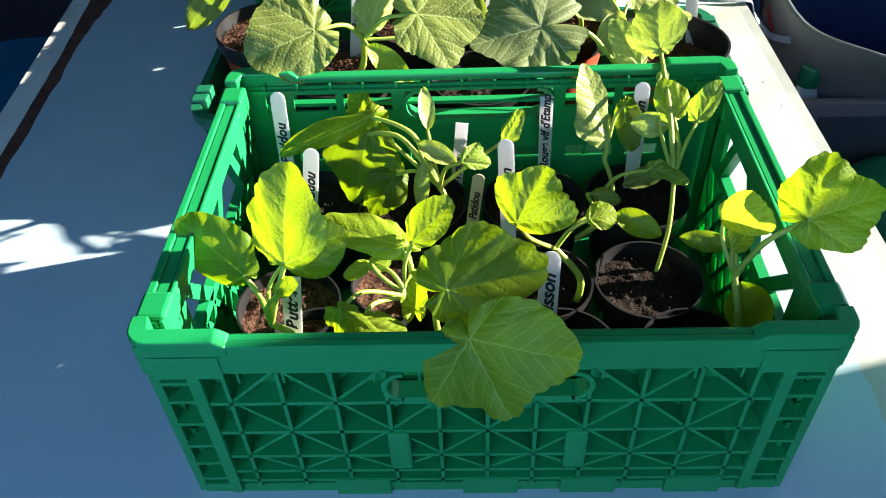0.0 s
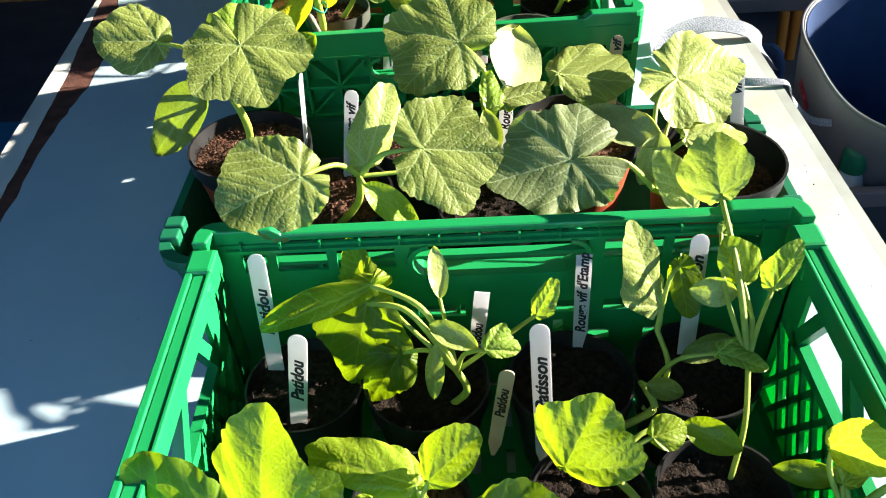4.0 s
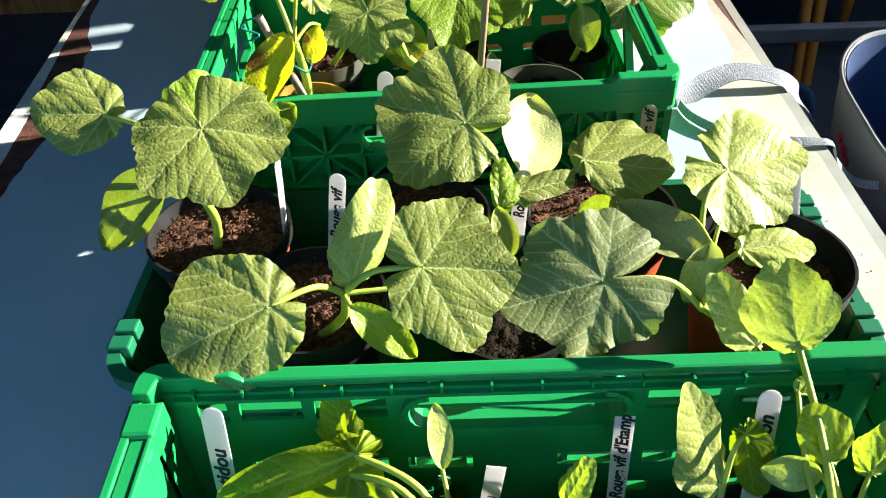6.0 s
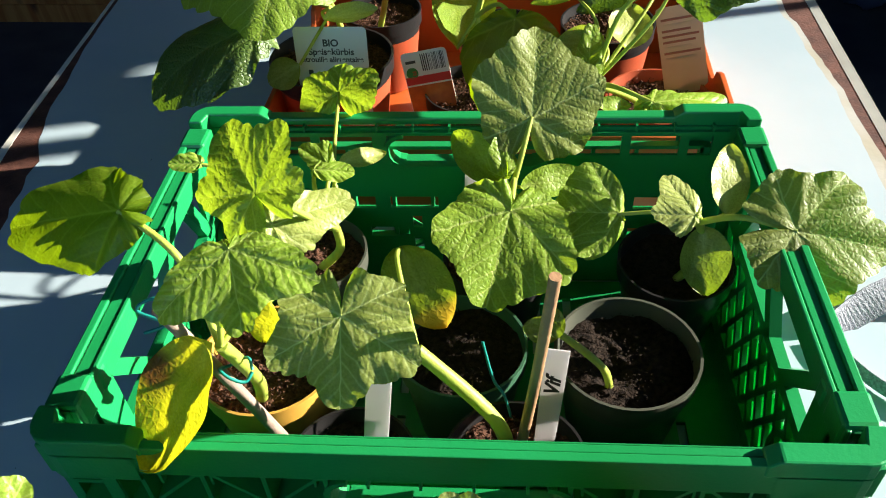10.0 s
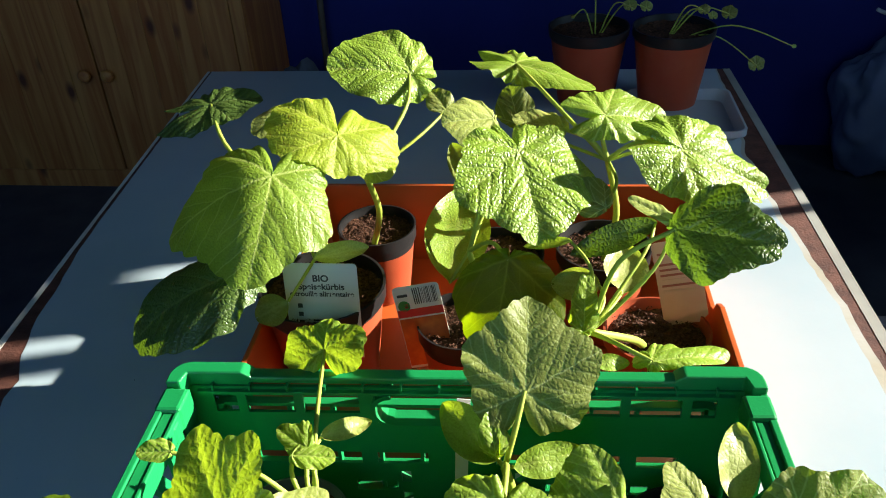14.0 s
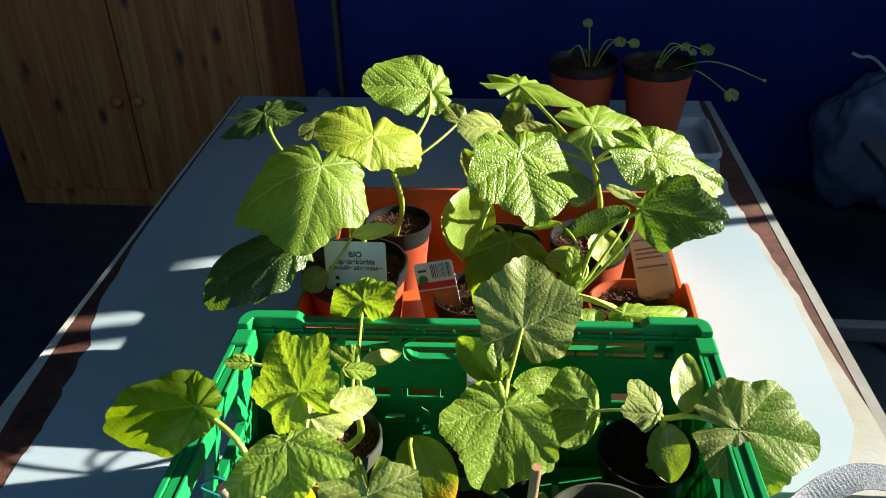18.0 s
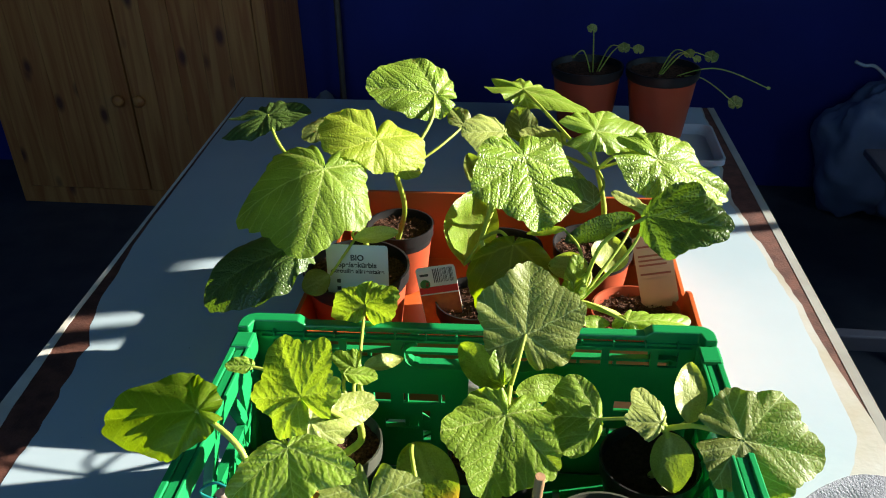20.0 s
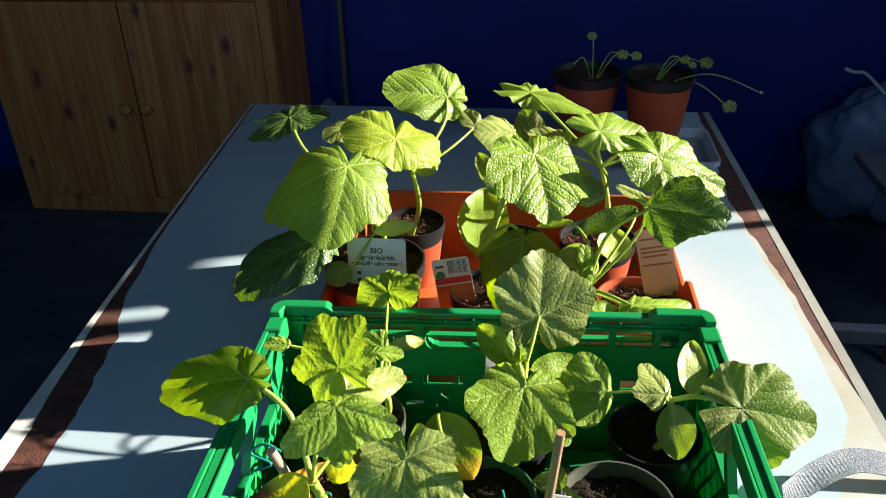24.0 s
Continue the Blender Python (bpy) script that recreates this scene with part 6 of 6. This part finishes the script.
chair = tagged(new("wooden_chair"), "wooden chair with orange-brown legs behind the bench", "chair")
chair.location = (1.12, 2.42, 0.0)
boxes("seat", [(-0.19, 0.21, -0.10, 0.30, 0.44, 0.465)], M_SEAT, chair, bevel=0.008)
for a_, b_ in (((-0.135, -0.16, 0.0), (-0.145, -0.06, 0.4395)), ((-0.09, -0.13, 0.0), (-0.085, -0.03, 0.4395)), ((0.18, -0.06, 0.0), (0.18, -0.05, 0.4395)), ((0.16, 0.26, 0.0), (0.16, 0.25, 0.4395))):
    tube("leg", [a_, tuple((u + v) / 2 for u, v in zip(a_, b_)), b_], 0.017, 0.017, M_CHAIRWOOD, chair, 10)

bench = tagged(new("low_bench"), "low dark mauve bench with side rails beside the table", "bench")
bench.location = (0.80, 1.25, 0.0)
boxes("seat", [(-0.30, 0.40, -0.70, 0.16, 0.275, 0.30)], M_SEAT, bench, bevel=0.006)
boxes("rail", [(-0.325, 0.60, -0.468, -0.450, 0.585, 0.615)], M_SEAT, bench, bevel=0.004)
boxes("rail", [(-0.255, 0.60, 0.440, 0.468, 0.462, 0.498)], M_SEAT, bench, bevel=0.004)
for sx, sy, top in ((-0.29, -0.68, 0.2745), (0.38, -0.68, 0.2745), (-0.24, 0.454, 0.4615), (0.56, 0.454, 0.4615)):
    boxes("leg", [(sx - 0.014, sx + 0.014, sy - 0.012, sy + 0.012, 0.0, top)], M_SEAT, bench)
for x in (-0.24, 0.38):
    boxes("side_bar", [(x - 0.012, x + 0.012, 0.1605, 0.4395, 0.275, 0.299)], M_SEAT, bench)
for x in (-0.29, 0.39):
    boxes("rail_post", [(x - 0.008, x + 0.008, -0.466, -0.452, 0.3005, 0.5845)], M_SEAT, bench)

tote = tagged(new("tote_bag"), "grey cloth bag standing open with a dark blue lining", "bag")
tote.matrix_world = pose(0.715, 0.945, 0.301, 0, 0, -3)


def oval(w, d, n=56, power=2.7):
    """A closed ring between an ellipse and a rectangle."""
    out = []
    for k in range(n):
        c_, s_ = math.cos(2 * math.pi * k / n), math.sin(2 * math.pi * k / n)
        out.append((w / 2 * math.copysign(abs(c_) ** (2 / power), c_), d / 2 * math.copysign(abs(s_) ** (2 / power), s_)))
    return out


def bag_loops(lay):
    loops = []
    for a_, b_, z in lay:
        sh = 0.11 * (1 - min(z / 0.42, 1)) ** 0.7
        loops.append([(0.2 * sh + x * (1 + 0.02 * noise.noise(Vector((x * 9, y * 9, z * 12)))), sh + y * (1 + 0.03 * noise.noise(Vector((x * 8, y * 11, z * 9)))), z + 0.05 * (y / 0.26) ** 2 * max(0, z - 0.33) + 0.012 * noise.noise(Vector((x * 7, y * 7, 2.0))) * (z > 0.3)) for x, y in oval(a_, b_)])
    return loops


bm = bmesh.new()
loft(bm, bag_loops([(0.34, 0.24, 0.0), (0.38, 0.27, 0.05), (0.40, 0.29, 0.12), (0.41, 0.33, 0.22), (0.42, 0.38, 0.30), (0.425, 0.45, 0.37), (0.43, 0.52, 0.43), (0.425, 0.515, 0.432), (0.421, 0.511, 0.428)]))
bm.faces.ensure_lookup_table()
bmesh.ops.delete(bm, geom=[bm.faces[-1]], context="FACES_ONLY")
solid("shell", bm, M_BAGGREY, tote, smooth=True)
bm = bmesh.new()
loft(bm, bag_loops([(0.418, 0.508, 0.429), (0.412, 0.437, 0.37), (0.407, 0.366, 0.30), (0.395, 0.316, 0.22), (0.385, 0.276, 0.12), (0.31, 0.22, 0.012)]))
bm.faces.ensure_lookup_table()
bmesh.ops.delete(bm, geom=[f for f in bm.faces if len(f.verts) > 4 and f.calc_center_median().z > 0.2], context="FACES_ONLY")
solid("lining", bm, M_BLUECLOTH, tote, "dark blue lining", smooth=True)
pts = bag_loops([(0.432, 0.522, 0.430)])[0]
tube("piping", pts + pts[:1], 0.003, 0.003, M_PIPING, tote, 6)
for k, (dy, dz) in enumerate(((0.018, 0.007), (0.004, 0.002), (-0.010, -0.003), (-0.024, -0.008))):
    lg = boxes("red_mark", [(-0.002, 0.0005, -0.006, 0.006, -0.006, 0.007 - 0.003 * (k % 2))], M_REDLOGO, tote)
    lg.matrix_local = pose(-0.205, 0.045 + dy, 0.352 + dz, 12, 4, 0)

bottle = tagged(new("water_bottle"), "clear plastic bottle with a green cap", "bottle")
bottle.location = (0.545, 0.845, 0.3005)
M_CAP = material("dark green cap plastic", (0.005, 0.11, 0.05), 0.4, (0.006, 0.13, 0.06), 30.0)
solid("body", lathe([(0.032, 0.0), (0.034, 0.01), (0.034, 0.22), (0.031, 0.26), (0.017, 0.305), (0.016, 0.312)], 24), M_CLEAR, bottle, smooth=True)
solid("cap", lathe([(0.0185, 0.312), (0.019, 0.316), (0.019, 0.345), (0.016, 0.350)], 24), M_CAP, bottle, smooth=True)
blob("green_bag", "green cloth bag lying on the bench", "bag", (0.755, 0.765, 0.392), (0.17, 0.105, 0.108), M_BAGGREEN, 5.5, 0.14)
pouch = blob("dark_pouch", "small dark blue cloth pouch on the bench", "pouch", (0.555, 1.28, 0.434), (0.045, 0.05, 0.17), M_BLUECLOTH, 2.2, 0.12)


def ribbon(name, lab, pts, width, mat, twist=None):
    o = tagged(new(name), lab, "strap", "bag straps")
    ctrl = [Vector(p) for p in pts]
    line = []
    for i in range(len(ctrl) - 1):
        p0, p1, p2, p3 = ctrl[max(i - 1, 0)], ctrl[i], ctrl[i + 1], ctrl[min(i + 2, len(ctrl) - 1)]
        for k in range(8):
            t = k / 8
            line.append(0.5 * (2 * p1 + (p2 - p0) * t + (2 * p0 - 5 * p1 + 4 * p2 - p3) * t * t + (3 * p1 - p0 - 3 * p2 + p3) * t ** 3))
    line.append(ctrl[-1])
    bm = bmesh.new()
    rows = []
    for i, c in enumerate(line):
        d = (line[min(i + 1, len(line) - 1)] - line[max(i - 1, 0)]).normalized()
        k = i / (len(line) - 1)
        a_ = radians(np.interp(k, [q for q, _ in twist], [v for _, v in twist]) if twist else 0)
        flat = d.cross(Vector((0, 0, 1))).normalized()
        s = flat * math.cos(a_) + d.cross(flat) * math.sin(a_)
        n_ = d.cross(s).normalized() * 0.0008
        rows.append([bm.verts.new(c + s * width / 2 + n_), bm.verts.new(c - s * width / 2 + n_), bm.verts.new(c - s * width / 2 - n_), bm.verts.new(c + s * width / 2 - n_)])
    for p_, q_ in zip(rows, rows[1:]):
        for i in range(4):
            bm.faces.new((p_[i], p_[(i + 1) % 4], q_[(i + 1) % 4], q_[i]))
    bm.faces.new(rows[0][::-1])
    bm.faces.new(rows[-1])
    solid("webbing", bm, mat, o)
    return o


ribbon("bag_strap", "grey woven bag strap lying over the table's edge", [(0.246, 0.970, 0.757), (0.268, 0.985, 0.760), (0.30, 1.004, 0.770), (0.335, 1.018, 0.774), (0.375, 1.018, 0.770), (0.408, 1.012, 0.760), (0.428, 1.005, 0.735), (0.448, 1.02, 0.70), (0.462, 1.04, 0.68)], 0.030, M_WEB, [(0, 75), (0.2, 40), (0.35, 22), (0.7, 15), (1, 0)])
ribbon("bag_strap", "grey woven bag strap lying in a loop on the table", [(0.250, 0.965, 0.757), (0.258, 0.935, 0.757), (0.280, 0.905, 0.757), (0.315, 0.880, 0.757), (0.365, 0.868, 0.757), (0.40, 0.865, 0.757), (0.424, 0.865, 0.752), (0.437, 0.866, 0.725), (0.47, 0.868, 0.69), (0.505, 0.87, 0.68)], 0.012, M_WEB, [(0, 80), (0.3, 60), (0.5, 30), (0.65, 5), (1, 40)])

# ---- bucket on the other side ----
M_BUCKET = material("blue bucket plastic", (0.01, 0.12, 0.22), 0.4, (0.012, 0.15, 0.26), 6.0)
bucket = tagged(new("bucket"), "blue plastic bucket in the shade beside the table", "bucket")
bucket.location = (-0.99, 1.05, 0.14)
solid("bowl", lathe([(0.13, 0.0), (0.185, 0.36), (0.18, 0.36), (0.125, 0.004)], 40), M_BUCKET, bucket, smooth=False)
solid("rim", lathe([(0.184, 0.345), (0.196, 0.347), (0.196, 0.366), (0.181, 0.366)], 40), M_BUCKET, bucket)
tagged(boxes("wooden_block", [(-1.2, -0.78, 0.84, 1.26, 0.0, 0.139)], M_PINE), "low wooden block under a bucket", "block")

# ---- specks of soil on the table ----
rng = random.Random(77)
bm = bmesh.new()
for x0, x1, y0, y1, n_ in ((0.28, 0.42, -0.15, 0.9, 26), (-0.60, -0.28, -0.15, 0.9, 22), (-0.65, -0.40, 1.0, 1.6, 8)):
    for _ in range(n_):
        c, sz = Vector((rng.uniform(x0, x1), rng.uniform(y0, y1), TABLE_Z + 0.0006)), rng.uniform(0.0006, 0.0018)
        vs = [bm.verts.new(c + Vector((rng.uniform(-1, 1) * sz, rng.uniform(-1, 1) * sz, h_ * sz))) for h_ in (0, 0, 0.1, 1)]
        for f in ((0, 1, 2), (0, 3, 1), (1, 3, 2), (0, 2, 3)):
            bm.faces.new([vs[i] for i in f])
tagged(solid("soil_dust", bm, M_DARKSHADESOIL), "dark specks of soil scattered on the table", "soil", kind="stuff")
